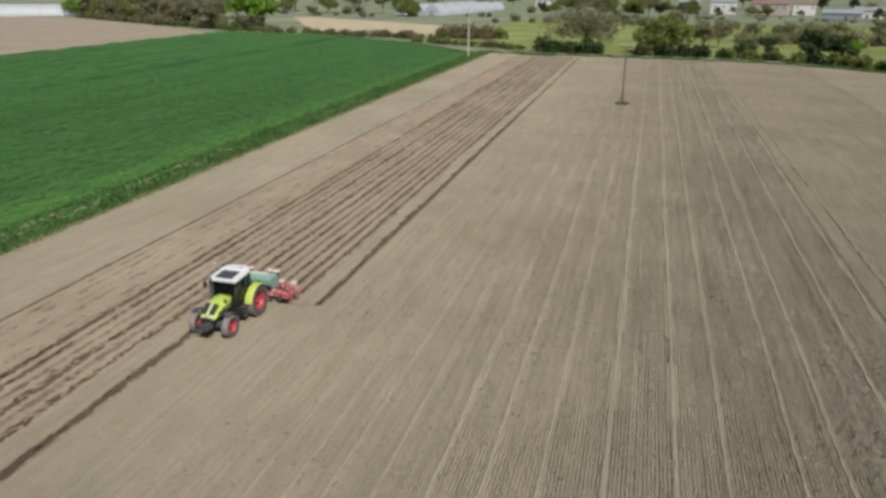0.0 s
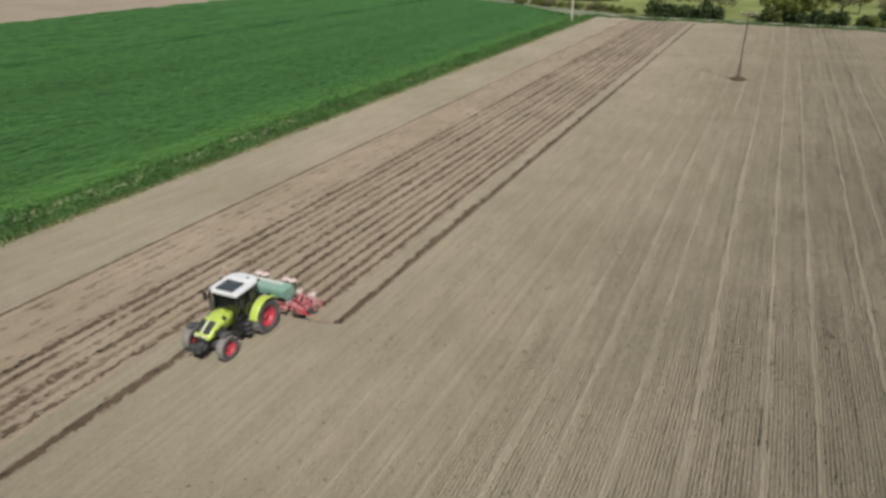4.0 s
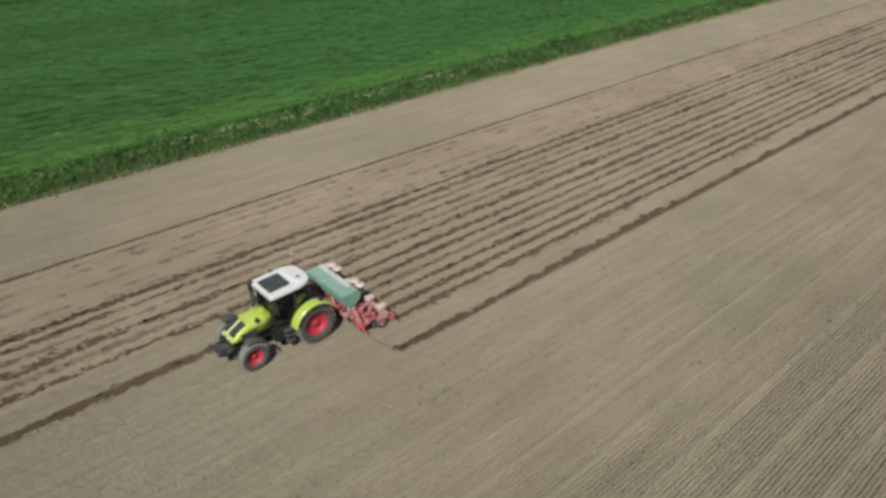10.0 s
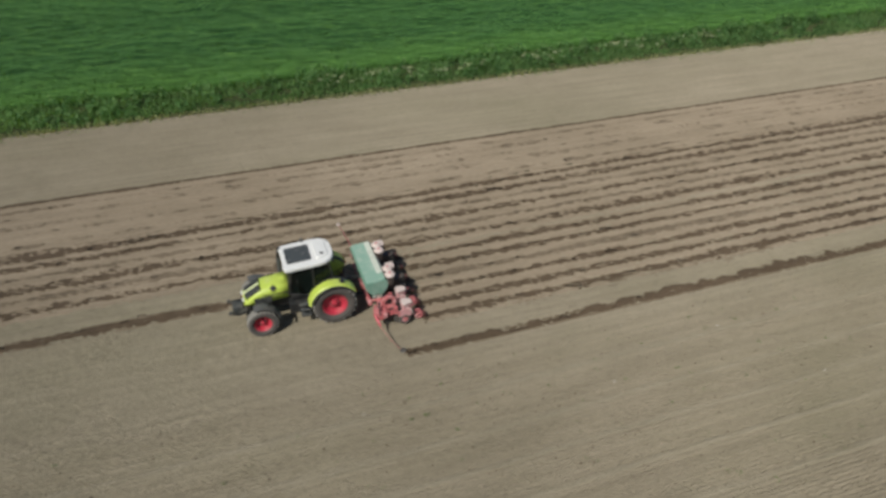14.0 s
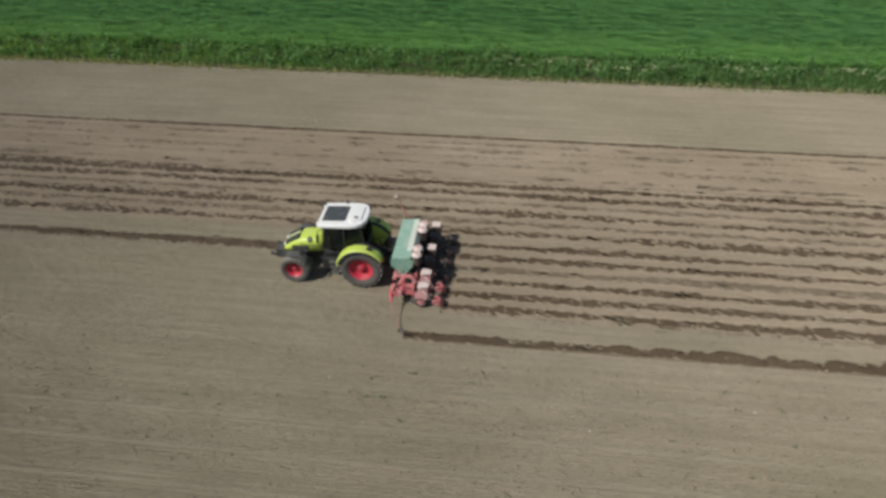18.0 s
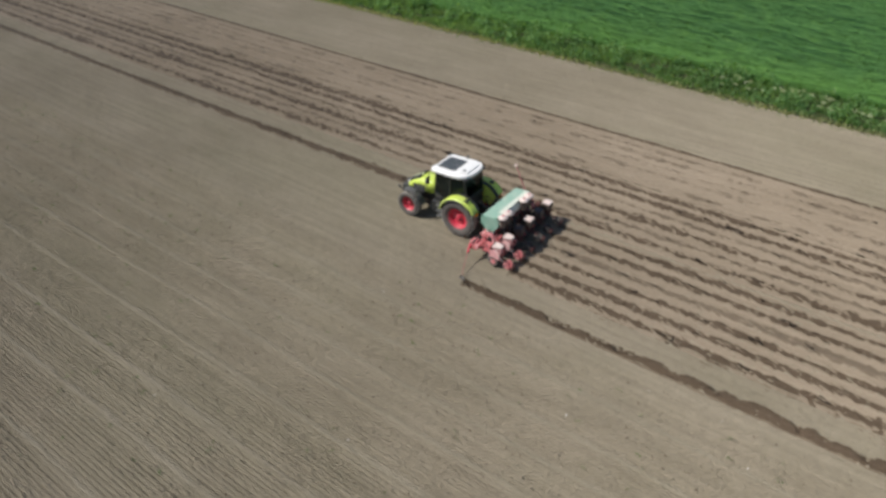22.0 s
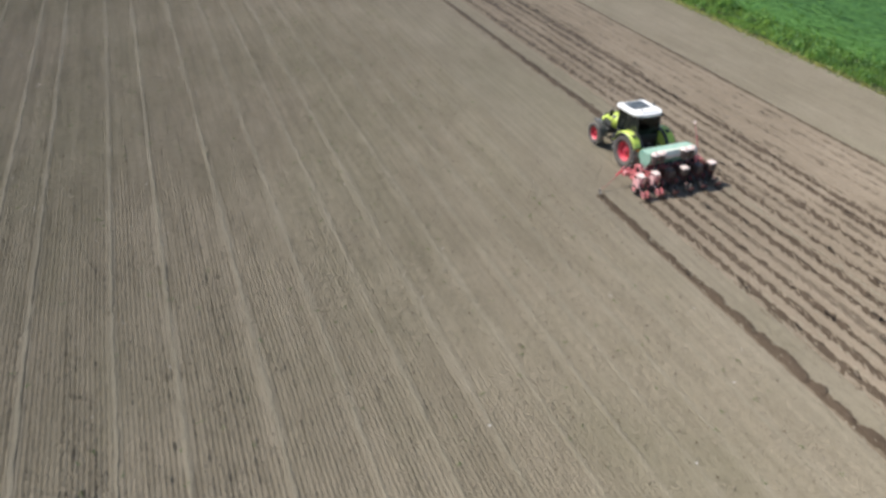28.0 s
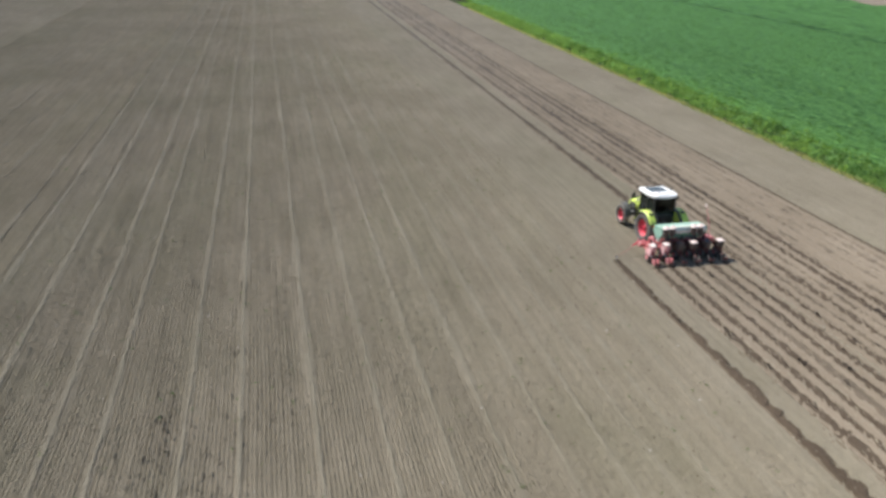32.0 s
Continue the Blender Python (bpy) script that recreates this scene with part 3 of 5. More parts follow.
# crumbs and clods lying about
def clods(name, n, xr, yr, size, mat, label, flat=0.7):
    c = np.stack([xr[0] + (xr[1] - xr[0]) * rng.random(n), yr[0] + (yr[1] - yr[0]) * rng.random(n), np.full(n, -0.05)], -1)
    s = size[0] + (size[1] - size[0]) * rng.random(n) ** 3
    dirs = np.array([(1, 0, 0), (-0.5, 0.87, 0), (-0.5, -0.87, 0), (0, 0, 1)])
    turn = rng.random(n) * 6.283
    d = dirs[None] * (0.7 + 0.6 * rng.random((n, 4, 1)))
    x = d[..., 0] * np.cos(turn)[:, None] - d[..., 1] * np.sin(turn)[:, None]
    y = d[..., 0] * np.sin(turn)[:, None] + d[..., 1] * np.cos(turn)[:, None]
    v = np.stack([x, y, d[..., 2] * flat], -1) * s[:, None, None] + c[:, None, :]
    f = np.array([(0, 1, 3), (1, 2, 3), (2, 0, 3)])
    q = (f[None] + 4 * np.arange(n)[:, None, None]).reshape(-1, 3)
    return tagged(new(name, raw(name, v.reshape(-1, 3), q, mat)), label, "clods", kind="stuff")


clods("soil_clods", 16000, (3.6, 28), (-40, 42), (0.02, 0.065), CLOD, "small brown clods strewn over the seedbed", 1.0)
clods("soil_crumbs", 15000, (-18.8, 4), (-50, 60), (0.012, 0.045), CLOD, "small brown crumbs between the sown rows", 1.0)
clods("guide_furrow_clods", 6000, (3.28, 3.63), (1.9, 70), (0.025, 0.09), MOIST, "dark moist clods thrown up along the guide furrow")
clods("old_furrow_clods", 3500, (-1.40, -0.98), (-70, 0.9), (0.02, 0.08), MOIST, "dark moist clods along the older guide furrow")

# ---- wheat field, verge and the land behind ----
sheet("wheat_ground", [(VERGE, -420), (VERGE, 148), (-44, 170), (-72, 186.5), (-98, 192), (-121, 189), (-120, 96), (-116, -420)], 0.0, CROP,
      "dark green ground of the wheat field", "field")


def canopy(name, x0, x1, step, gy, mat, label, high):
    """The uneven top of a standing crop, in drill rows along y."""
    gx = np.arange(x0, x1 + step / 2, step)
    X, Y = np.meshgrid(gx, gy, indexing="ij")
    Z = 0.03 + high * (0.3 * patches(gx, gy, 0.5, 1.3) + 0.3 * patches(gx, gy, 2.3, 6.0) + 0.9 * rng.random(X.shape))
    X = X + 0.5 * step * (rng.random(X.shape) - 0.5)
    X[0], X[-1] = x0, x1
    Z[0], Z[-1] = (0.14 if x0 == -72.0 else 0.03), (0.14 if x1 == -72.0 else 0.03)
    Z[:, 0], Z[:, -1] = 0.03, 0.03
    far = np.interp(-X, [22.4, 44, 72, 98, 121], [147, 169.5, 186, 191.5, 188.5])
    return tagged(new(name, grid_mesh(name, X, np.minimum(Y, far), Z, mat)), label, "wheat", kind="structure")


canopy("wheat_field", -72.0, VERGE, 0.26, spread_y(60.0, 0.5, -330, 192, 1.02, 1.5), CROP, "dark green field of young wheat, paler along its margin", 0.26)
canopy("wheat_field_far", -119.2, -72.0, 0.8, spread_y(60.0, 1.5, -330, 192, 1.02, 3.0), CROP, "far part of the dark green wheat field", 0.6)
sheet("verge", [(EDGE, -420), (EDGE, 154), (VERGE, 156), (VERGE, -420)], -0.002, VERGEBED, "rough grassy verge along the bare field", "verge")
sheet("fallow_field", [(-119.4, -420), (-120.3, 96), (-121.3, 189), (-131, 194), (-223, 246), (-320, 246), (-320, -420)], -0.03, FARSOIL,
      "bare pinkish brown field beyond the wheat", "field")
sheet("stubble_field", [(-47, 207), (-60, 262), (-143, 305), (-150, 300), (-96, 209)], -0.05, STRAW, "pale straw coloured field beyond the hedge", "field")
sheet("meadow", [(-44, 176), (-12, 160), (40, 160), (55, 155), (66, 146), (74, 139), (130, 86), (190, 330), (-40, 340)], -0.10, MEADOW, "yellowish green meadow behind the hedge", "meadow")
tx = np.concatenate([np.arange(-22, 38, 4.0), np.arange(38, 112, 2.0)])
ty = np.interp(tx, *END_LINE)
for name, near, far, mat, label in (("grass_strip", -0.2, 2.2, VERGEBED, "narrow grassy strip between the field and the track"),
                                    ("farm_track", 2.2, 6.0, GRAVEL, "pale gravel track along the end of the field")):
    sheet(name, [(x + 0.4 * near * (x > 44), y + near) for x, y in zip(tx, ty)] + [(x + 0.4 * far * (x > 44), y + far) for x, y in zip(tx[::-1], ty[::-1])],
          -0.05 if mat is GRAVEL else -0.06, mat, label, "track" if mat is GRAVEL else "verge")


def tufts(name, n, xr, yr, high, wide, mat, label, category, xs=None, ys=None, lean=0.5, foot=-0.05):
    x = xr[0] + (xr[1] - xr[0]) * rng.random(n) if xs is None else xs
    y = yr[0] + (yr[1] - yr[0]) * rng.random(n) if ys is None else ys
    h = high[0] + (high[1] - high[0]) * rng.random(n)
    a = rng.random(n) * 6.283
    w = wide * (0.6 + 0.8 * rng.random(n))
    b = rng.random(n) * 6.283
    l = lean * h * rng.random(n)
    base = np.stack([x, y, np.full(n, foot)], -1)
    side = np.stack([np.cos(a) * w, np.sin(a) * w, np.zeros(n)], -1)
    top = base + np.stack([np.cos(b) * l, np.sin(b) * l, h], -1)
    v = np.stack([base - side, base + side, top], 1).reshape(-1, 3)
    q = np.arange(3 * n).reshape(n, 3)
    return tagged(new(name, raw(name, v, q, mat)), label, category, kind="stuff")


def leaf_cloud(blobs, count, size, seed, flat=0.75):
    """Small leaf sprays scattered in uneven clumps."""
    r = np.random.default_rng(seed)
    vol = np.array([b[3] ** 2 for b in blobs])
    which = r.choice(len(blobs), count, p=vol / vol.sum())
    b = np.array(blobs)[which]
    d = r.standard_normal((count, 3))
    d /= np.linalg.norm(d, axis=1, keepdims=True)
    rad = b[:, 3:4] * (0.35 + 0.7 * r.random((count, 1)) ** 0.6)
    c = b[:, :3] + d * rad * np.array([1, 1, flat])
    u = r.standard_normal((count, 3))
    u /= np.linalg.norm(u, axis=1, keepdims=True)
    w = np.cross(u, r.standard_normal((count, 3)))
    w /= np.linalg.norm(w, axis=1, keepdims=True)
    s = size * (0.5 + r.random((count, 1)))
    v = np.stack([c - u * s, c + w * s * 0.5, c + u * s, c - w * s * 0.5], 1).reshape(-1, 3)
    return v, np.arange(4 * count).reshape(count, 4)


n = 110000
wx = VERGE - 60 * rng.random(n) ** 2.0
wy = -130 + 315 * rng.random(n)
wy = np.minimum(wy, np.interp(-wx, [22.4, 44, 72, 98, 121], [146, 169, 186, 191, 188]) - 3 * rng.random(n))
tufts("wheat_blades", n, None, None, (0.12, 0.28), 0.06, WHEATBLADE, "short dark green blades of young wheat", "wheat", wx, wy, 0.6, 0.06)
n = 110000
vx = EDGE - 3.5 * rng.random(n)
vy = -120 + 274 * rng.random(n)
keep = (rng.random(n) < np.clip((EDGE - vx) / 0.5, 0.1, 1)) & (np.sin(vy * 1.9 + 2 * np.sin(vx * 2.7)) + np.sin(vy * 0.63 + vx) > -1.35 + 1.2 * rng.random(n))
tufts("verge_grass", int(keep.sum()), None, None, (0.12, 0.42), 0.06, GRASSBLADE, "tall uneven green grass on the verge", "grass", vx[keep], vy[keep], 0.7)
n = 9000
sx = -22 + 120 * rng.random(n)
tufts("strip_grass", n, None, None, (0.15, 0.6), 0.10, GRASSBLADE, "rough dark grass in patches along the track", "grass", sx,
      np.interp(sx, *END_LINE) + 1.1 + 0.7 * rng.standard_normal(n) + 1.2 * np.sin(sx * 0.9), 0.7)
# leafy mounds that stand taller
mounds = [(EDGE - 0.55 - 2.7 * rng.random(), -110 + 255 * rng.random(), 0.16, 0.24 + 0.46 * rng.random() ** 2) for _ in range(680)]
mounds += [(VERGE + 0.15 + 0.35 * rng.random(), -110 + 255 * rng.random(), 0.18, 0.30 + 0.30 * rng.random()) for _ in range(230)]
v, q = leaf_cloud(mounds, 80000, 0.10, 21, 1.35)
v[:, 2] = np.maximum(v[:, 2], 0.0)
tagged(new("verge_clumps", raw("verge_clumps", v, q, CLUMPBLADE)), "leafy weed clumps standing in the verge", "weeds", kind="stuff")
# whitish blossom
flowers = []
for k in range(46):
    fx, fy = EDGE - 1.0 - 1.6 * rng.random(), 3 + 30 * rng.random() if k < 36 else 42 + 30 * rng.random()
    flowers += [(fx + 0.16 * rng.standard_normal(), fy + 0.5 * rng.standard_normal(), 0.36 + 0.1 * rng.random(), 0.06 + 0.10 * rng.random()) for _ in range(5)]
v, q = leaf_cloud(flowers, 2600, 0.05, 23, 0.45)
tagged(new("pale_blossom", raw("pale_blossom", v, q, BLOSSOM)), "clusters of whitish blossom standing in the verge", "wild flowers", kind="stuff")
fr = 14000
tufts("dry_edge_grass", fr, None, None, (0.08, 0.30), 0.035, DRYBLADE, "pale dry grass along the edge of the verge", "grass",
      EDGE - 0.05 + 0.14 * rng.standard_normal(fr), -110 + 258 * rng.random(fr), 0.9)
fr = 4000
tufts("edge_weeds", fr, None, None, (0.03, 0.12), 0.035, GRASSBLADE, "low light green weeds creeping onto the bare soil", "weeds",
      EDGE + 0.1 + 0.28 * np.abs(rng.standard_normal(fr)), -100 + 245 * rng.random(fr), 1.0)
wc = rng.random((800, 2)) ** np.array([1.3, 1.2]) * np.array([30, 80]) + np.array([4.6, -62])
wp = wc[rng.integers(0, 800, 5600)] + rng.standard_normal((5600, 2)) * 0.045
tufts("field_weeds", 5600, None, None, (0.02, 0.06), 0.02, WEED, "tiny green weeds sprouting on the bare field", "weeds", np.clip(wp[:, 0], 4, 45), wp[:, 1], 1.5, -0.03)
# dark specks: the shaded sides of clods are put into their colour
clods("shaded_clods", 6500, (4.2, 26), (-58, 30), (0.018, 0.05), MOIST, "scattered clods on the seedbed, shade put into their dark colour", 1.0)
clods("pale_stones", 160, (4.2, 30), (-50, 36), (0.02, 0.05), PLASTER, "a few pale stones and straw bits on the seedbed", 0.6)

# ---- the tractor ----
tractor = tagged(empty("tractor"), "lime green tractor with white cab roof and red wheel rims", "tractor")


def wheel(name, at, radius, wide, rim, side, lugs):
    """A wheel on the x axis; side: +1 or -1, the way its dish faces."""
    w = wide / 2
    tyre = lathe([(-w * 0.72, rim), (-w * 0.98, rim + (radius - rim) * 0.35), (-w, rim + (radius - rim) * 0.7), (-w * 0.86, radius * 0.955),
                  (-w * 0.4, radius * 0.975), (w * 0.4, radius * 0.975), (w * 0.86, radius * 0.955), (w, rim + (radius - rim) * 0.7),
                  (w * 0.98, rim + (radius - rim) * 0.35), (w * 0.72, rim)], 40)
    tread = lathe([(-w * 0.80, radius * 0.958), (-w * 0.4, radius * 0.978), (w * 0.4, radius * 0.978), (w * 0.80, radius * 0.958)], 40)
    for k in range(lugs):
        for s in (-1, 1):
            a = 2 * math.pi * (k + (0.5 if s > 0 else 0)) / lugs
            turn = Matrix.Rotation(a, 3, "X") @ Matrix.Rotation(s * radians(28), 3, "Z")
            mid = Matrix.Rotation(a, 3, "X") @ Vector((s * w * 0.5, 0, radius * 0.972))
            box((w * 1.0, radius * 0.075, radius * 0.07), mid, 0, tread, turn)
    dish = 0.05 * side
    face = w * 0.62 * side
    body = lathe([(-w * 0.70, rim * 1.0), (-w * 0.72, rim * 1.04), (-w * 0.6, rim * 0.94), (0, rim * 0.9), (face - dish, rim * 0.9), (face + dish * 0.2, rim * 1.05),
                  (face + dish * 0.4, rim * 0.99), (face - dish * 0.6, rim * 0.86), (face - dish * 3.0, rim * 0.74), (face - dish * 3.4, rim * 0.42),
                  (face - dish * 2.2, rim * 0.36), (face - dish * 2.2, 0.001)], 36)
    ob = part(name, body, RED, tractor, "red dished wheel rim", at, smooth=False)
    tyre = part("tyre", tyre, RUBBER, ob, "black tyre wall")
    part("tread", tread, TREAD, tyre, "dusty grey tread with chevron lugs")
    hub = lathe([(face - dish * 2.2, rim * 0.24), (face - dish * 0.8, rim * 0.22), (face - dish * 0.4, rim * 0.12), (face - dish * 0.4, 0.001)], 16)
    part("hub", hub, RED, ob)
    for k in range(8):
        a = 2 * math.pi * k / 8
        nut = lathe([(face - dish * 2.25, 0.02), (face - dish * 1.6, 0.02), (face - dish * 1.6, 0.001)], 6, at=(0, rim * 0.31 * math.cos(a), rim * 0.31 * math.sin(a)))
        part("wheel_nut", nut, STEEL, ob)
    return ob


HUB_R, HUB_F, WB = 0.78, 0.53, -2.61
for side in (1, -1):
    wheel("rear_wheel", (side * 0.93, 0, HUB_R), 0.80, 0.46, 0.47, side, 20)
    wheel("front_wheel", (side * 0.92, WB, HUB_F), 0.545, 0.38, 0.32, side, 18)

# engine hood
def hood(y, half, top, low, round_=0.14):
    pts = [(half, y, low), (half * 1.02, y, (low + top) * 0.52), (half, y, top - round_), (half - round_ * 0.45, y, top - round_ * 0.28),
           (half - round_ * 1.3, y, top)]
    return pts + [(-x, yy, z) for x, yy, z in pts[::-1]]


BONNET = [(-1.50, 0.45, 1.64, 1.10), (-1.9, 0.46, 1.62, 1.06), (-2.35, 0.455, 1.56, 1.02), (-2.6, 0.445, 1.49, 1.0), (-2.85, 0.42, 1.355, 0.98),
          (-3.05, 0.38, 1.20, 0.96), (-3.14, 0.33, 1.07, 0.95)]
part("bonnet", loft([hood(y, half, top, low, 0.13) for y, half, top, low in BONNET]), LIME, tractor, "glossy lime green bonnet", smooth=True)
part("bonnet_ridge", loft([[(-0.15, -1.6, 1.61), (0.15, -1.6, 1.61), (0.12, -1.6, 1.655), (-0.12, -1.6, 1.655)],
                           [(-0.11, -2.55, 1.48), (0.11, -2.55, 1.48), (0.08, -2.55, 1.525), (-0.08, -2.55, 1.525)]]), LIME, tractor)
NOSE = Matrix.Rotation(radians(31), 3, "X")
for side in (1, -1):
    part("side_grille", box((0.02, 0.62, 0.30), (side * 0.462, -2.45, 1.12), 0.008), BLACK, tractor, "black mesh side grille")
    for k in range(5):
        part("grille_slat", box((0.02, 0.56, 0.018), (side * 0.476, -2.45, 1.01 + 0.055 * k), 0), PLASTIC, tractor)
    part("air_inlet", box((0.19, 0.19, 0.06), (side * 0.415, -2.05, 1.555), 0.022, rot=Matrix.Rotation(side * 0.80, 3, "Y") @ Matrix.Rotation(0.6, 3, "Z")), BLACK, tractor, "black air inlet in the bonnet's shoulder")
    panel = part("grille_panel", box((0.30, 0.64, 0.10), (side * 0.215, -2.77, 1.400), 0.05, rot=NOSE @ Matrix.Rotation(side * 0.12, 3, "Y")), GRILLE, tractor, "black mesh front grille panel")
    for k in range(4):
        part("mesh_bar", box((0.22, 0.016, 0.016), (side * 0.215, -2.60 - 0.12 * k, 1.566 - 0.072 * k), 0, rot=NOSE @ Matrix.Rotation(side * 0.12, 3, "Y")), PLASTIC, panel)
    part("headlight", box((0.20, 0.07, 0.10), (side * 0.20, -3.13, 1.13), 0.025, rot=Matrix.Rotation(radians(24), 3, "X")), LAMP, tractor, "clear headlight")
    part("side_trim", box((0.02, 0.9, 0.03), (side * 0.465, -2.0, 1.32), 0.006), BLACK, tractor, "thin black trim line")
part("nose_stripe", box((0.11, 0.70, 0.07), (0, -2.80, 1.405), 0.025, rot=NOSE), NOSETONE, tractor, "pale lime stripe down the nose")
part("badge", box((0.09, 0.03, 0.05), (0, -3.155, 1.13), 0.01), RED, tractor, "small red badge")
part("front_grille", box((0.54, 0.06, 0.26), (0, -3.17, 0.95), 0.03), BLACK, tractor, "black front grille")

# chassis, axles and front linkage
part("engine_block", box((0.46, 1.5, 0.52), (0, -2.25, 0.80), 0.04), BLACK, tractor)
part("engine_bay", box((0.70, 1.3, 0.44), (0, -2.14, 1.06), 0.05), BLACK, tractor, "black engine bay under the bonnet")
part("transmission", box((0.56, 1.8, 0.56), (0, -0.65, 0.80), 0.05), BLACK, tractor)
part("front_axle", loft([[(-0.72, WB - 0.1, 0.48), (-0.72, WB + 0.1, 0.48), (-0.72, WB + 0.1, 0.64), (-0.72, WB - 0.1, 0.64)],
                         [(0, WB - 0.14, 0.42), (0, WB + 0.14, 0.42), (0, WB + 0.14, 0.70), (0, WB - 0.14, 0.70)],
                         [(0.72, WB - 0.1, 0.48), (0.72, WB + 0.1, 0.48), (0.72, WB + 0.1, 0.64), (0.72, WB - 0.1, 0.64)]]), PLASTIC, tractor)
part("rear_axle", lathe([(-0.75, 0.01), (-0.75, 0.16), (-0.3, 0.24), (0.3, 0.24), (0.75, 0.16), (0.75, 0.01)], 14, at=(0, 0, HUB_R)), BLACK, tractor)
part("front_support", box((0.46, 0.40, 0.34), (0, -3.22, 0.70), 0.05), BALLAST, tractor, "dusty dark iron front support")
for k in range(5):
    part("ballast_weight", box((0.085, 0.20, 0.34), (-0.20 + 0.10 * k, -3.46, 0.68), 0.035), BALLAST, tractor, "dusty dark ballast plate")
for side in (1, -1):
    part("front_link_arm", tube([(side * 0.30, -3.10, 0.62), (side * 0.36, -3.36, 0.60), (side * 0.36, -3.62, 0.72)], 0.035, segs=6), BLACK, tractor)
    part("front_hook", lathe([(-0.03, 0.03), (-0.03, 0.07), (0.03, 0.07), (0.03, 0.03), (-0.03, 0.03)], 12, at=(side * 0.36, -3.64, 0.75)), PLASTIC, tractor)
part("front_top_link", tube([(0, -3.2, 1.0), (0, -3.5, 1.02)], 0.03, segs=6), BLACK, tractor)
for side in (1, -1):
    part("front_mudguard", loft([[(side * (0.74 if j else 1.08), WB + 0.66 * math.sin(radians(a)), HUB_F + 0.66 * math.cos(radians(a))) for j in (0, 1)] +
                                 [(side * (0.74 if j else 1.08), WB + 0.69 * math.sin(radians(a)), HUB_F + 0.69 * math.cos(radians(a))) for j in (1, 0)]
                                 for a in range(-20, 81, 10)]), PLASTIC, tractor, "dark grey front mudguard")
    part("mudguard_arm", tube([(side * 0.6, WB + 0.1, 0.7), (side * 0.66, WB + 0.3, 1.1), (side * 0.9, WB + 0.3, 1.18)], 0.025), BLACK, tractor)
    part("fuel_tank" if side > 0 else "battery_box", box((0.42, 0.95, 0.5), (side * 0.55, -1.1, 0.72), 0.07), BLACK, tractor)
    for k in range(3):
        part("step", box((0.22, 0.32, 0.03), (side * 0.83, -1.05 - 0.02 * k, 0.42 + 0.24 * k), 0.008), PLASTIC, tractor)
    part("step_rail", tube([(side * 0.92, -0.88, 0.40), (side * 0.92, -0.88, 1.0)], 0.018), PLASTIC, tractor)
    # rear fender: an arc over the tyre, with a flank towards the cab
    arc = []
    for a in range(-78, 66, 8):
        s, c = math.sin(radians(a)), math.cos(radians(a))
        arc.append([(side * 0.78, 0.90 * s, HUB_R + 0.90 * c), (side * 1.10, 0.90 * s, HUB_R + 0.90 * c), (side * 1.16, 0.87 * s, HUB_R + 0.87 * c),
                    (side * 1.16, 0.91 * s, HUB_R + 0.91 * c), (side * 1.10, 0.95 * s, HUB_R + 0.95 * c), (side * 0.78, 0.95 * s, HUB_R + 0.95 * c)])
    fender = part("rear_fender", loft(arc), LIME, tractor, "lime green rear fender")
    lip = []
    for a in range(-70, 62, 8):
        s, c = math.sin(radians(a)), math.cos(radians(a))
        lip.append([(side * x0, k * s, HUB_R + k * c) for x0, k in ((1.155, 0.865), (1.215, 0.845), (1.215, 0.880), (1.155, 0.905))])
    part("fender_lip", loft(lip), BLACK, fender, "black rubber lip along the fender")
    # inner part of the arc is black: the cab's shade put into its colour
    inner = []
    for a in range(-78, 66, 8):
        s, c = math.sin(radians(a)), math.cos(radians(a))
        inner.append([(side * x0, k * s, HUB_R + k * c) for x0, k in ((0.62, 0.895), (0.78, 0.895), (0.78, 0.935), (0.62, 0.935))])
    part("shaded_fender_arc", loft(inner), BLACK, fender, "inner fender arc, blackened for the cab shade")
    flank = bmesh.new()
    rim = [(0.90 * math.sin(radians(a)), HUB_R + 0.90 * math.cos(radians(a))) for a in range(-78, 66, 8)]
    poly = [(y, z) for y, z in rim] + [(0.55, 0.8), (-0.7, 0.8)]
    for sx in (0.60, 0.64):
        flank.faces.new([flank.verts.new((side * sx, y, z)) for y, z in poly])
    part("fender_flank", flank, LIME, fender, "lime green fender flank")
    part("fender_lamp", box((0.18, 0.18, 0.10), (side * 0.93, 0.34, 1.67), 0.03), BLACK, fender, "black lamp on the fender")
    part("tail_light", box((0.2, 0.05, 0.12), (side * 0.9, 0.82, 1.18), 0.015), AMBER, fender, "amber tail light")

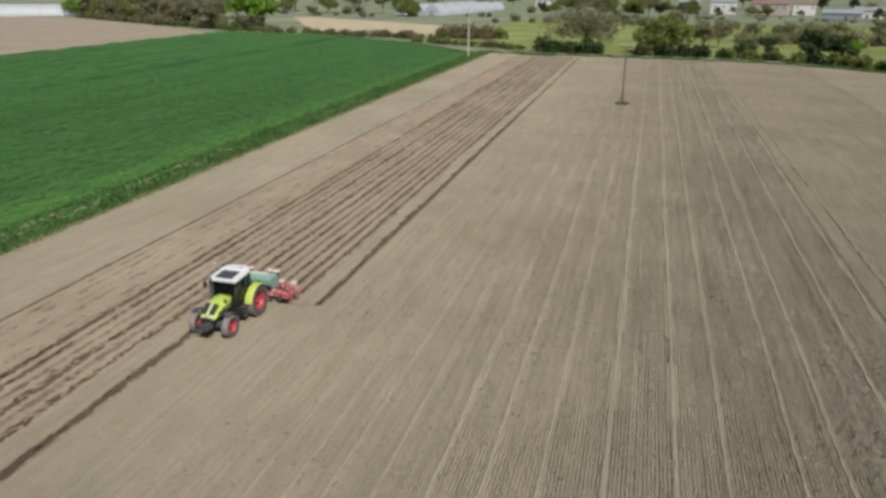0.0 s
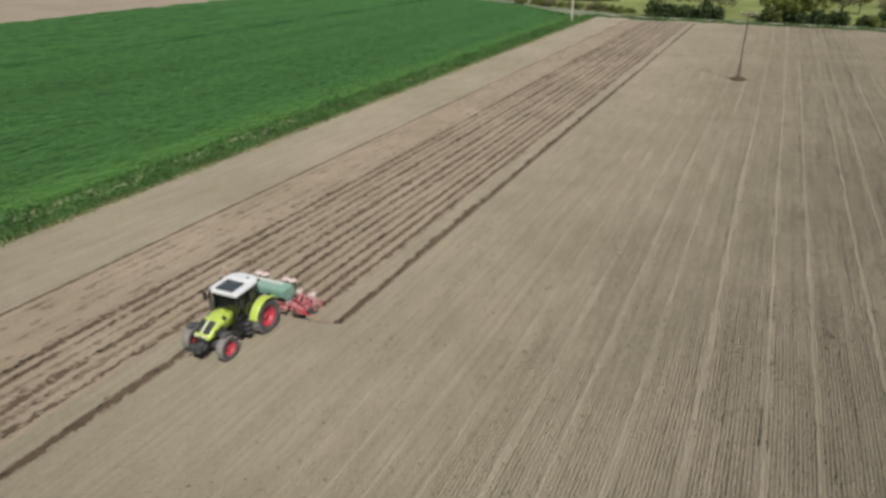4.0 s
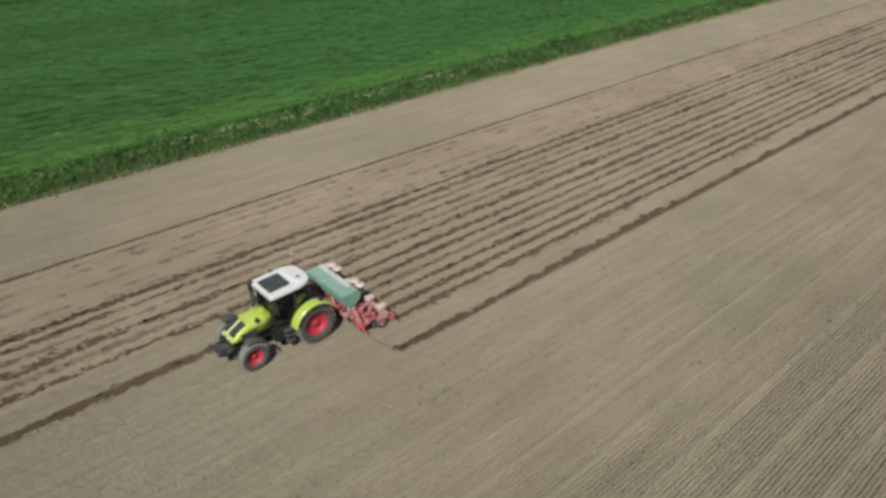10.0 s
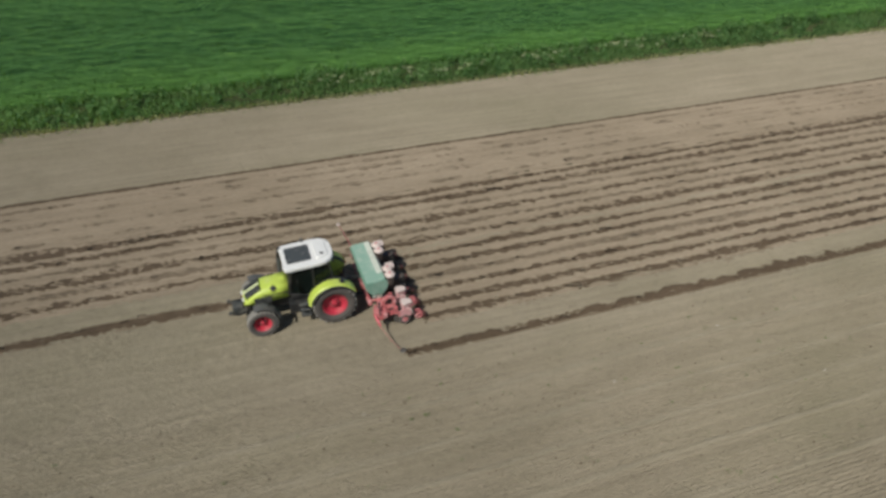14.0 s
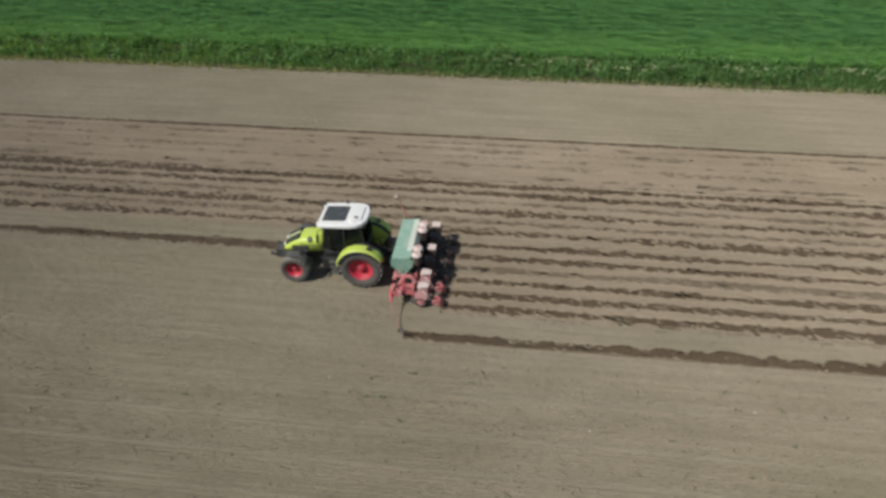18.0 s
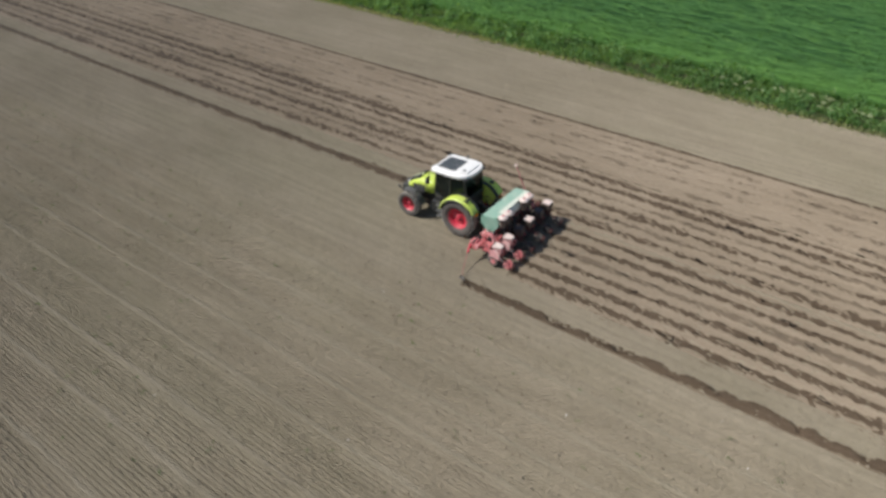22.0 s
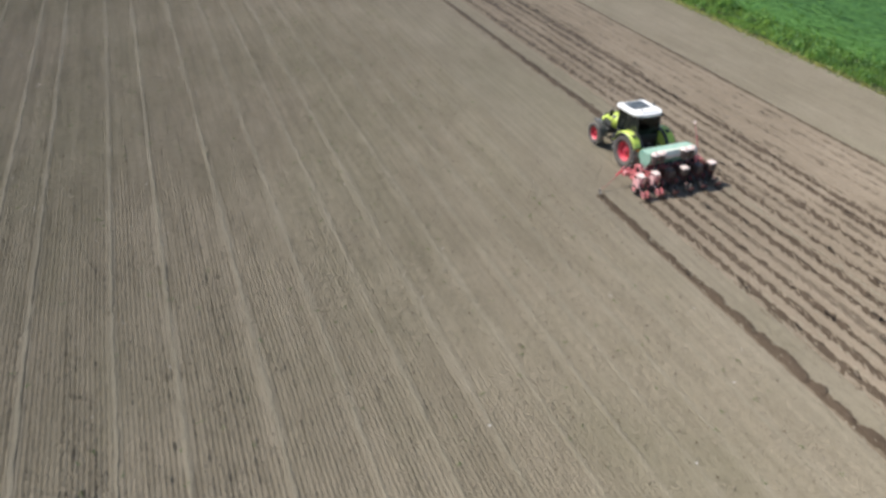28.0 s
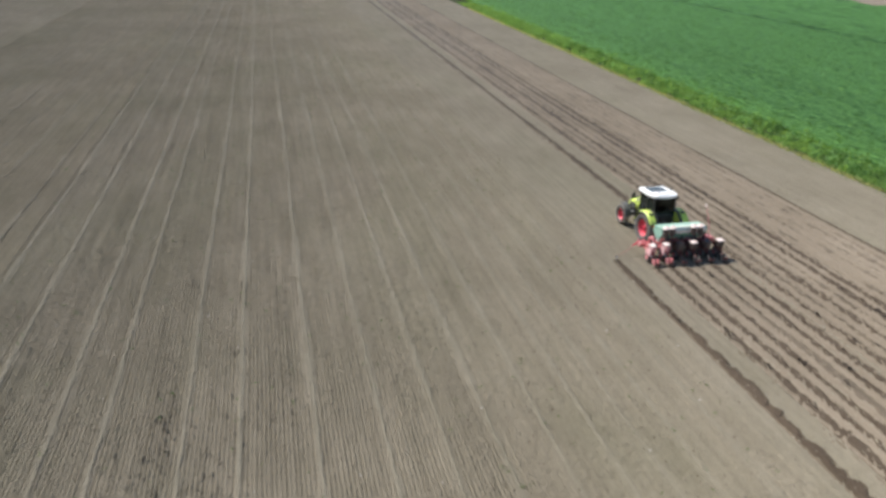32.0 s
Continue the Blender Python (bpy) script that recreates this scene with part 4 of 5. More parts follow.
# cab: floor, pillars, panes, roof
part("cab_floor", box((1.2, 1.5, 0.08), (0, -0.72, 1.08), 0.02), BLACK, tractor)
PIL = {"a": ((0.56, -1.52, 1.25), (0.66, -1.36, 2.42)), "b": ((0.74, -0.62, 1.15), (0.70, -0.62, 2.44)), "c": ((0.60, 0.12, 1.5), (0.62, -0.02, 2.44))}
for side in (1, -1):
    for low, high in PIL.values():
        part("pillar", tube([(side * low[0], low[1], low[2]), (side * high[0], high[1], high[2])], 0.04, segs=6), BLACK, tractor)
    part("side_rail", tube([(side * 0.66, -1.36, 2.42), (side * 0.70, -0.62, 2.44), (side * 0.62, -0.02, 2.44)], 0.035, segs=6), BLACK, tractor)
    for a, b, nm in (("a", "b", "door_pane"), ("b", "c", "side_pane")):
        (al, ah), (bl, bh) = PIL[a], PIL[b]
        bm = bmesh.new()
        bm.faces.new([bm.verts.new((side * p[0], p[1], p[2])) for p in (al, bl, bh, ah)])
        bmesh.ops.solidify(bm, geom=bm.faces[:], thickness=0.008)
        part(nm, bm, GLASS, tractor, "tinted cab glass")
    part("door_sill", tube([(side * 0.56, -1.52, 1.25), (side * 0.74, -0.62, 1.15)], 0.035, segs=6), BLACK, tractor)
    part("grab_handle", tube([(side * 0.76, -1.22, 1.35), (side * 0.79, -1.22, 1.4), (side * 0.79, -1.2, 1.95), (side * 0.74, -1.2, 2.0)], 0.014, segs=6), BLACK, tractor)
    arm = part("mirror_arm", tube([(side * 0.68, -1.38, 2.30), (side * 0.98, -1.52, 2.34), (side * 1.02, -1.52, 2.2)], 0.016, segs=6), BLACK, tractor)
    part("mirror", box((0.19, 0.06, 0.34), (side * 1.02, -1.53, 2.06), 0.025), BLACK, arm, "black wing mirror")
for y, w0, z0, w1, z1, y1, nm in ((-1.53, 0.56, 1.25, 0.66, 2.42, -1.37, "windscreen"), (0.13, 0.60, 1.5, 0.62, 2.44, -0.01, "rear_pane")):
    bm = bmesh.new()
    bm.faces.new([bm.verts.new(p) for p in ((-w0, y, z0), (w0, y, z0), (w1, y1, z1), (-w1, y1, z1))])
    bmesh.ops.solidify(bm, geom=bm.faces[:], thickness=0.008)
    part(nm, bm, GLASS, tractor, "tinted cab glass")
part("rear_panel", box((1.15, 0.06, 0.5), (0, 0.14, 1.28), 0.02), BLACK, tractor)
roof_outline = [(0.70, -1.60), (0.77, -1.52), (0.79, -0.6), (0.785, -0.36), (0.74, -0.12), (0.62, 0.08), (0.40, 0.19), (0.15, 0.225), (-0.15, 0.225), (-0.40, 0.19), (-0.62, 0.08),
                (-0.74, -0.12), (-0.785, -0.36), (-0.79, -0.6), (-0.77, -1.52), (-0.70, -1.60)]


def sloped(bm):
    """The roof rises slightly towards the back."""
    for v in bm.verts:
        v.co.z += 0.055 * (v.co.y + 0.7) - 0.03
    return bm


roof = part("cab_roof", sloped(slab(roof_outline, 2.445, 2.575, 0.055)), WHITE, tractor, "white rounded cab roof")
part("roof_hatch", sloped(slab([(0.44, -1.46), (0.48, -1.40), (0.48, -0.64), (0.44, -0.58), (-0.44, -0.58), (-0.48, -0.64), (-0.48, -1.40), (-0.44, -1.46)],
                               2.578, 2.60, 0.01)), HATCH, roof, "dark tinted glass roof hatch")
part("roof_hump", slab([(0.5, -0.42), (0.56, -0.3), (0.42, 0.02), (-0.42, 0.02), (-0.56, -0.3), (-0.5, -0.42)], 2.57, 2.635, 0.03), WHITE, roof)
part("roof_socket", slab([(0.30, -0.28), (0.38, -0.22), (0.36, -0.12), (0.27, -0.14)], 2.635, 2.66, 0.01), BLACK, roof)
for side in (1, -1):
    part("work_lamp", box((0.15, 0.07, 0.09), (side * 0.56, -1.60, 2.46), 0.02), LAMP, roof, "clear roof work lamp")
    part("rear_work_lamp", box((0.14, 0.08, 0.09), (side * 0.60, 0.14, 2.44), 0.02), BLACK, roof)
part("beacon", lathe([(-0.06, 0.001), (-0.06, 0.055), (0.06, 0.05), (0.08, 0.001)], 12), PLASTIC, roof, "dark beacon cap", (-0.72, -0.75, 2.62), (0, -90, 0))
part("exhaust", tube([(-0.60, -1.66, 1.2), (-0.60, -1.66, 2.35), (-0.60, -1.60, 2.55)], 0.055, segs=10), BLACK, tractor, "black upright exhaust")
part("exhaust_guard", tube([(-0.60, -1.66, 1.5), (-0.60, -1.66, 2.1)], 0.085, segs=10), PLASTIC, tractor)
seat = part("driver_seat", box((0.5, 0.5, 0.14), (0, -0.45, 1.48), 0.04), BLACK, tractor, "empty black seat")
part("seat_back", box((0.48, 0.12, 0.62), (0, -0.2, 1.82), 0.05), BLACK, seat)
part("seat_post", box((0.3, 0.3, 0.32), (0, -0.45, 1.26), 0.03), BLACK, seat)
part("dashboard", box((0.42, 0.26, 0.4), (0, -1.32, 1.42), 0.05), BLACK, tractor)
sw = lathe([(0.0, 0.17), (0.02, 0.19), (0.0, 0.21), (-0.02, 0.19), (0.0, 0.17)], 20)
part("steering_wheel", sw, BLACK, tractor, "", (0, -1.02, 1.74), (0, 62, 90))
# rear linkage
for side in (1, -1):
    part("lift_arm", tube([(side * 0.36, 0.35, 0.60), (side * 0.42, 1.22, 0.52)], 0.04, segs=6), BLACK, tractor)
    part("lift_rod", tube([(side * 0.39, 0.75, 0.56), (side * 0.36, 0.45, 1.15)], 0.028, segs=6), BLACK, tractor)
part("top_link", tube([(0, 0.3, 1.05), (0, 1.25, 1.0)], 0.035, segs=6), BLACK, tractor)
part("hydraulic_hose", tube([(0.2, 0.2, 1.25), (0.26, 0.6, 1.4), (0.24, 1.0, 1.15), (0.2, 1.25, 1.1)], 0.016, segs=6), BLACK, tractor)
part("hydraulic_hose", tube([(-0.15, 0.2, 1.25), (-0.2, 0.65, 1.45), (-0.2, 1.0, 1.2), (-0.16, 1.25, 1.1)], 0.016, segs=6), BLACK, tractor)

# ---- the planter ----
planter = tagged(empty("planter", (0, 1.25, 0)), "six-row pale red planter with a sea green fertiliser hopper", "planter")
PO = Vector((0, -1.25, 0))


def ppart(name, bm, mat, label="", parent=None):
    """A part given in the tractor's coordinates."""
    for v in bm.verts:
        v.co += PO
    return part(name, bm, mat, parent or planter, label)


ppart("toolbar", box((4.3, 0.16, 0.16), (-0.05, 1.62, 0.62), 0.012), PALERED, "pale red toolbar")
ppart("front_beam", box((2.6, 0.12, 0.12), (-0.1, 1.28, 0.56), 0.01), PALERED)
ppart("headstock", loft([[(-0.5, 1.24, 0.45), (0.5, 1.24, 0.45), (0.5, 1.34, 0.45), (-0.5, 1.34, 0.45)], [(-0.14, 1.22, 1.1), (0.14, 1.22, 1.1), (0.14, 1.32, 1.1), (-0.14, 1.32, 1.1)]]), PALERED)
for x in (-1.2, -0.45, 0.4, 1.05):
    ppart("strut", box((0.08, 0.4, 0.08), (x, 1.45, 0.6), 0.008), PALERED)
    ppart("hopper_leg", box((0.07, 0.07, 0.42), (x, 1.62, 0.86), 0.008), HOPPER)
# long fertiliser hopper: a trough with a sloping lid
def trough(x):
    return [(x, 1.42, 0.88), (x, 1.78, 0.88), (x, 2.0, 1.18), (x, 2.0, 1.36), (x, 1.90, 1.51), (x, 1.23, 1.45), (x, 1.18, 1.38), (x, 1.18, 1.14)]


hop = ppart("fertiliser_hopper", loft([trough(-1.42), trough(1.10)]), HOPPER, "long sea green fertiliser hopper")
ppart("hopper_cover", loft([[(x, 1.225, 1.452), (x, 1.70, 1.494), (x, 1.70, 1.508), (x, 1.225, 1.466)] for x in (-1.40, 1.08)]), GLOSSGREEN, "sea green cover, gloss put into its paler colour", hop)
for x0, x1, mat, label in ((-1.40, -0.36, LIDGREEN, "pale dusty folding lid"), (-0.34, 0.66, LIDGREEN, "pale dusty folding lid"), (0.68, 1.08, GLOSSGREEN, "sea green end of the lid, gloss put into its colour")):
    ppart("hopper_lid", loft([[(x, 1.70, 1.486), (x, 1.905, 1.508), (x, 2.004, 1.368), (x, 2.03, 1.375), (x, 1.905, 1.54), (x, 1.70, 1.512)] for x in (x0, x1)]),
          mat, label, hop)
ppart("lid_edge", box((2.5, 0.03, 0.10), (-0.16, 2.025, 1.31), 0.008), CREAM, "", hop)
for k in range(6):
    ppart("lid_clip", box((0.05, 0.04, 0.12), (-1.3 + 0.46 * k, 2.04, 1.28), 0.008), CREAM, "", hop)
for x in (-1.44, 1.12):
    ppart("end_plate", loft([[(x - 0.012, y, z) for _, y, z in trough(0)], [(x + 0.012, y, z) for _, y, z in trough(0)]]), HOPPER, "", hop)
for k in range(3):
    ppart("lid_hinge", box((0.10, 0.06, 0.03), (-1.1 + 0.9 * k, 1.24, 1.42), 0.006), STEEL, "", hop)
for x in (-0.9, -0.2, 0.5):
    ppart("meter_box", box((0.22, 0.2, 0.16), (x, 1.6, 0.82), 0.02), PLASTIC, "", hop)
    ppart("fertiliser_hose", tube([(x, 1.66, 0.78), (x + 0.1, 1.85, 0.62), (x + 0.12, 1.95, 0.3)], 0.022, segs=6), BLACK, "", hop)
ppart("metering_cover", box((0.10, 0.34, 0.20), (1.06, 1.60, 0.80), 0.02), LIDGREEN, "whitish green metering cover", hop)
ppart("cover_rod", tube([(1.13, 1.46, 0.74), (1.15, 1.60, 0.92), (1.13, 1.76, 0.74)], 0.012, segs=6), BLACK, "", hop)
for x in (-0.99, -0.61, 0.595, 0.975):
    tank = ppart("granule_tank", tube([(x, 2.12, 1.18), (x, 2.12, 1.42), (x, 2.12, 1.60)], 0.13, segs=16, end=0.16), SHADEDBOX, "round granule tank, shade put into its dark colour")
    ppart("tank_lid", tube([(x, 2.12, 1.60), (x, 2.12, 1.65), (x, 2.12, 1.68)], 0.20, segs=18, end=0.13), CREAM, "pinkish cream round lid", tank)
    ppart("tank_knob", tube([(x, 2.12, 1.68), (x, 2.12, 1.71)], 0.04, segs=8), PALERED, "", tank)
    ppart("tank_bracket", box((0.08, 0.3, 0.06), (x, 1.98, 1.22), 0.008), PALERED, "", tank)
    ppart("granule_hose", tube([(x, 2.12, 1.2), (x + 0.05, 2.25, 0.9), (x + 0.02, 2.3, 0.5)], 0.02, segs=6), BLACK, "", tank)
ppart("fan_housing", lathe([(-0.12, 0.001), (-0.12, 0.2), (-0.08, 0.24), (0.08, 0.24), (0.12, 0.2), (0.12, 0.001)], 18, at=(-0.35, 1.40, 0.98)), BLACK, "black fan housing")

# one row unit, built once; its copies share the meshes
UNIT = {}


def unit_meshes():
    fr = box((0.16, 0.75, 0.07), (0, 0.55, 0.52), 0.01)
    for s in (-1, 1):
        box((0.025, 0.5, 0.05), (s * 0.08, 0.2, 0.68), 0, fr)
        box((0.025, 0.5, 0.05), (s * 0.08, 0.2, 0.50), 0, fr)
        box((0.03, 0.5, 0.24), (s * 0.09, 0.72, 0.44), 0, fr)
    box((0.18, 0.08, 0.3), (0, 0.42, 0.60), 0.01, fr)
    UNIT["frame"] = finish(fr, "row_unit", PALERED)
    UNIT["shaded_frame"] = UNIT["frame"].copy()
    UNIT["shaded_frame"].materials[0] = SHADEDRED
    hb = bmesh.new()
    box((0.30, 0.36, 0.30), (0, 0.80, 0.72), 0.04, hb, taper=1.12)
    UNIT["seed_box"] = finish(hb, "seed_box", SHADEDBOX)
    tub = [(-0.17, 0.66), (-0.10, 0.98), (0.10, 0.98), (0.17, 0.66), (0.12, 0.60), (-0.12, 0.60)]
    UNIT["pink_box"] = finish(loft([[(0.8 * x, 0.12 + 0.85 * y, 0.56) for x, y in tub], [(x, y, 0.86) for x, y in tub]]), "seed_box", PINK)
    UNIT["pink_lid"] = finish(slab([(1.1 * x, 0.02 + 1.0 * y) for x, y in tub[::-1]], 0.862, 0.92, 0.025), "seed_lid", CREAM)
    UNIT["seed_lid"] = finish(box((0.34, 0.36, 0.07), (0, 0.80, 0.90), 0.03), "seed_lid", CREAM)
    UNIT["shaded_lid"] = finish(box((0.34, 0.36, 0.07), (0, 0.80, 0.90), 0.03), "seed_lid", SHADEDBOX)
    UNIT["meter"] = finish(lathe([(-0.08, 0.001), (-0.08, 0.17), (0.08, 0.17), (0.08, 0.001)], 18), "seed_meter", BLACK)
    UNIT["disc"] = finish(lathe([(0.0, 0.001), (0.012, 0.06), (0.004, 0.21), (-0.004, 0.21), (-0.012, 0.06), (0.0, 0.001)], 24), "opener_disc", STEEL)
    UNIT["gauge"] = finish(lathe([(-0.05, 0.12), (-0.055, 0.19), (-0.03, 0.215), (0.03, 0.215), (0.055, 0.19), (0.05, 0.12), (0.02, 0.10), (0.02, 0.03), (0.05, 0.001)], 22), "gauge_wheel", RUBBER)
    UNIT["gauge_rim"] = finish(lathe([(0.03, 0.125), (0.045, 0.125), (0.05, 0.05), (0.05, 0.001)], 18), "gauge_rim", PALERED)
    UNIT["press"] = finish(lathe([(-0.025, 0.09), (-0.03, 0.15), (0.0, 0.165), (0.03, 0.15), (0.025, 0.09), (0.01, 0.08), (0.01, 0.001)], 18), "press_wheel", PALERED)
    UNIT["shaded_press"] = UNIT["press"].copy()
    UNIT["shaded_press"].materials[0] = RUBBER
    UNIT["press_arm"] = finish(tube([(0, 0.85, 0.4), (0, 1.25, 0.26)], 0.03, segs=6), "press_arm", SHADEDRED)
    UNIT["spring"] = finish(tube([(0.05, 0.3, 0.72), (0.05, 0.42, 0.5)], 0.025, segs=8), "spring", BLACK)
    UNIT["scraper"] = finish(box((0.3, 0.05, 0.14), (0, 1.5, 0.14), 0.01), "coverer_blade", SHADEDRED)


unit_meshes()
# the outer two units get lit colours, the inner four the hopper's shade
for i in range(6):
    x = -0.1 + (i - 2.5) * ROW
    u = part("row_unit", UNIT["frame" if i > 3 else "shaded_frame"], PALERED, planter, "pale red row unit" if i > 3 else "row unit with hopper shade put into its red", (x, 0.42, 0))
    if i > 3:
        part("seed_box", UNIT["pink_box"], PINK, u, "pale pink plastic seed box")
    else:
        part("seed_box", UNIT["seed_box"], SHADEDBOX, u, "plastic seed box, shade put into its dark brown")
    if i > 3:
        part("seed_lid", UNIT["pink_lid"], CREAM, u, "cream plastic six-sided lid")
    elif i in (1, 3):
        part("seed_lid", UNIT["shaded_lid"], SHADEDBOX, u, "plastic lid, shade put into its dark brown")
    else:
        part("seed_lid", UNIT["seed_lid"], CREAM, u, "cream plastic lid")
    part("seed_meter", UNIT["meter"], BLACK, u, "", (0.0, 0.62, 0.52))
    for s in (-1, 1):
        part("opener_disc", UNIT["disc"], STEEL, u, "worn steel opener disc", (s * 0.03, 0.52, 0.19), (0, 0, s * 6))
        gw = part("gauge_wheel", UNIT["gauge"], RUBBER, u, "black rubber gauge wheel", (s * 0.15, 0.70, 0.21), (0, 0, 0 if s > 0 else 180))
        part("gauge_rim", UNIT["gauge_rim"], PALERED, gw)
        part("press_wheel", UNIT["press" if i > 3 else "shaded_press"], PALERED, u, "pale red press wheel" if i > 3 else "press wheel darkened for the hopper shade", (s * 0.09, 1.27, 0.17), (0, s * 14, 0))
    part("press_arm", UNIT["press_arm"], PALERED, u)
    part("spring", UNIT["spring"], BLACK, u)
    part("coverer_blade", UNIT["scraper"], PALERED, u)
for x, s in ((1.055, 1), (1.825, 1)):
    ppart("seed_tube", tube([(x + 0.12, 2.40, 0.78), (x + 0.2, 2.62, 0.6), (x + 0.1, 2.75, 0.3)], 0.025, segs=6), CREAM, "pale seed tube")
    ppart("depth_handle", tube([(x - 0.05, 2.7, 0.5), (x - 0.05, 2.78, 0.82), (x + 0.03, 2.8, 0.84)], 0.018, segs=6), PALERED)
    ppart("side_plate", box((0.03, 0.42, 0.34), (x + 0.18, 2.42, 0.52), 0.01), PINK, "pale pink side plate")
for x in (-1.64, -0.87, -0.1, 0.67, 1.44):
    ppart("vacuum_hose", tube([(x - 0.1, 1.72, 0.95), (x, 1.98, 1.02), (x + 0.2, 2.2, 0.72), (x + 0.3, 2.28, 0.55)], 0.035, segs=7), BLACK, "black ribbed vacuum hose")
# drive wheels under the bar ends
for x in (1.42, -1.55):
    tw = ppart("drive_wheel", lathe([(-0.08, 0.19), (-0.09, 0.27), (-0.05, 0.31), (0.05, 0.31), (0.09, 0.27), (0.08, 0.19)], 26, at=(x, 1.72, 0.31)), RUBBER, "black rubber drive wheel")
    ppart("drive_rim", lathe([(-0.08, 0.195), (0.07, 0.195), (0.08, 0.17), (0.03, 0.1), (0.05, 0.001)], 22, at=(x, 1.72, 0.31)), PALERED, "", tw)
    ppart("wheel_fork", box((0.06, 0.5, 0.10), (x - 0.14, 1.62, 0.46), 0.01), PALERED, "", tw)
    ppart("chain_case", lathe([(-0.05, 0.17), (-0.05, 0.27), (0.05, 0.27), (0.06, 0.22), (0.05, 0.17), (-0.05, 0.17)], 24, at=(x + 0.16, 1.90, 0.84)), PALERED, "pale red ring guard of the chain drive", tw)
    ppart("sprocket", lathe([(-0.02, 0.001), (-0.02, 0.1), (0.02, 0.1), (0.03, 0.001)], 16, at=(x + 0.16, 1.90, 0.84)), BLACK, "", tw)
# marker arms: one let down to the ground, one folded upright
arm = ppart("marker_arm", tube([(1.62, 1.40, 0.60), (1.95, 1.30, 0.62), (2.35, 1.38, 0.36), (2.9, 1.60, 0.16), (3.38, 1.82, 0.09)], 0.030, segs=8, end=0.012), ARMRED, "dull brownish red marker arm let down to the soil")
ppart("arm_root", tube([(1.60, 1.40, 0.60), (1.95, 1.29, 0.62), (2.32, 1.37, 0.40)], 0.085, segs=8, end=0.04), RED, "bright red root of the marker arm", arm)
ppart("marker_disc", lathe([(-0.01, 0.001), (0.02, 0.07), (0.035, 0.12), (0.025, 0.12), (0.0, 0.07), (-0.01, 0.001)], 20, at=(3.40, 1.88, 0.08)), STEEL, "", arm)
ppart("marker_bracket", box((0.34, 0.3, 0.34), (1.86, 1.42, 0.58), 0.03), PALERED, "", arm)
ppart("marker_ram", tube([(1.62, 1.52, 0.92), (2.1, 1.42, 0.74)], 0.03, segs=6), BLACK, "", arm)
arm2 = ppart("folded_marker", tube([(-2.05, 1.42, 0.62), (-2.08, 1.30, 1.1), (-2.02, 1.05, 1.75), (-1.97, 0.88, 2.17)], 0.032, segs=8, end=0.014), PALERED, "pale red marker arm folded upright")
ppart("marker_disc", lathe([(-0.01, 0.001), (0.01, 0.05), (0.02, 0.08), (0.012, 0.08), (0.0, 0.05), (-0.01, 0.001)], 18, at=(-1.97, 0.86, 2.2)), CREAM, "", arm2)
ppart("marker_bracket", box((0.3, 0.28, 0.3), (-2.02, 1.44, 0.6), 0.03), PALERED, "", arm2)

# ---- poles ----
def power_pole(at, high, mat, label, lower=0.16, upper=0.10):
    ob = tagged(empty("utility_pole", at), label, "pole")
    part("shaft", tube([(0, 0, -0.3), (0, 0, high * 0.5), (0, 0, high)], lower, segs=12, end=upper), mat, ob)
    part("insulator", lathe([(0, 0.001), (0, 0.06), (0.12, 0.06), (0.16, 0.001)], 10), PLASTER, ob, "", (0.14, 0, high - 0.2), (0, -90, 0))
    part("bracket", box((0.4, 0.06, 0.06), (0.05, 0, high - 0.3), 0.01), STEEL, ob)
    return ob


pole = power_pole((16.35, 78.4, 0), 8.3, WOOD, "slim weathered wooden pole standing in the bare field", 0.13, 0.08)
part("crossarm", box((1.9, 0.16, 0.2), (0, 0, 8.1), 0.01), WOOD, pole)
for x in (-0.85, -0.3, 0.85):
    part("insulator", tube([(x, 0, 8.17), (x, 0, 8.38)], 0.05, segs=8), PLASTER, pole)
part("pole_stay", tube([(0.25, -0.1, 0.0), (0.04, 0, 3.0)], 0.03, segs=6), WOOD, pole)
r_ = rng.standard_normal((600, 2))
tufts("pole_weeds", 600, None, None, (0.15, 0.5), 0.05, LEAFRUST, "dark withered weeds round the foot of the pole", "weeds", 16.35 + 0.38 * r_[:, 0], 78.4 + 0.38 * r_[:, 1], 0.8)
power_pole((-21.1, 135.7, 0), 11.5, CONCRETE, "tall pale concrete pole at the corner of the wheat", 0.2, 0.12)

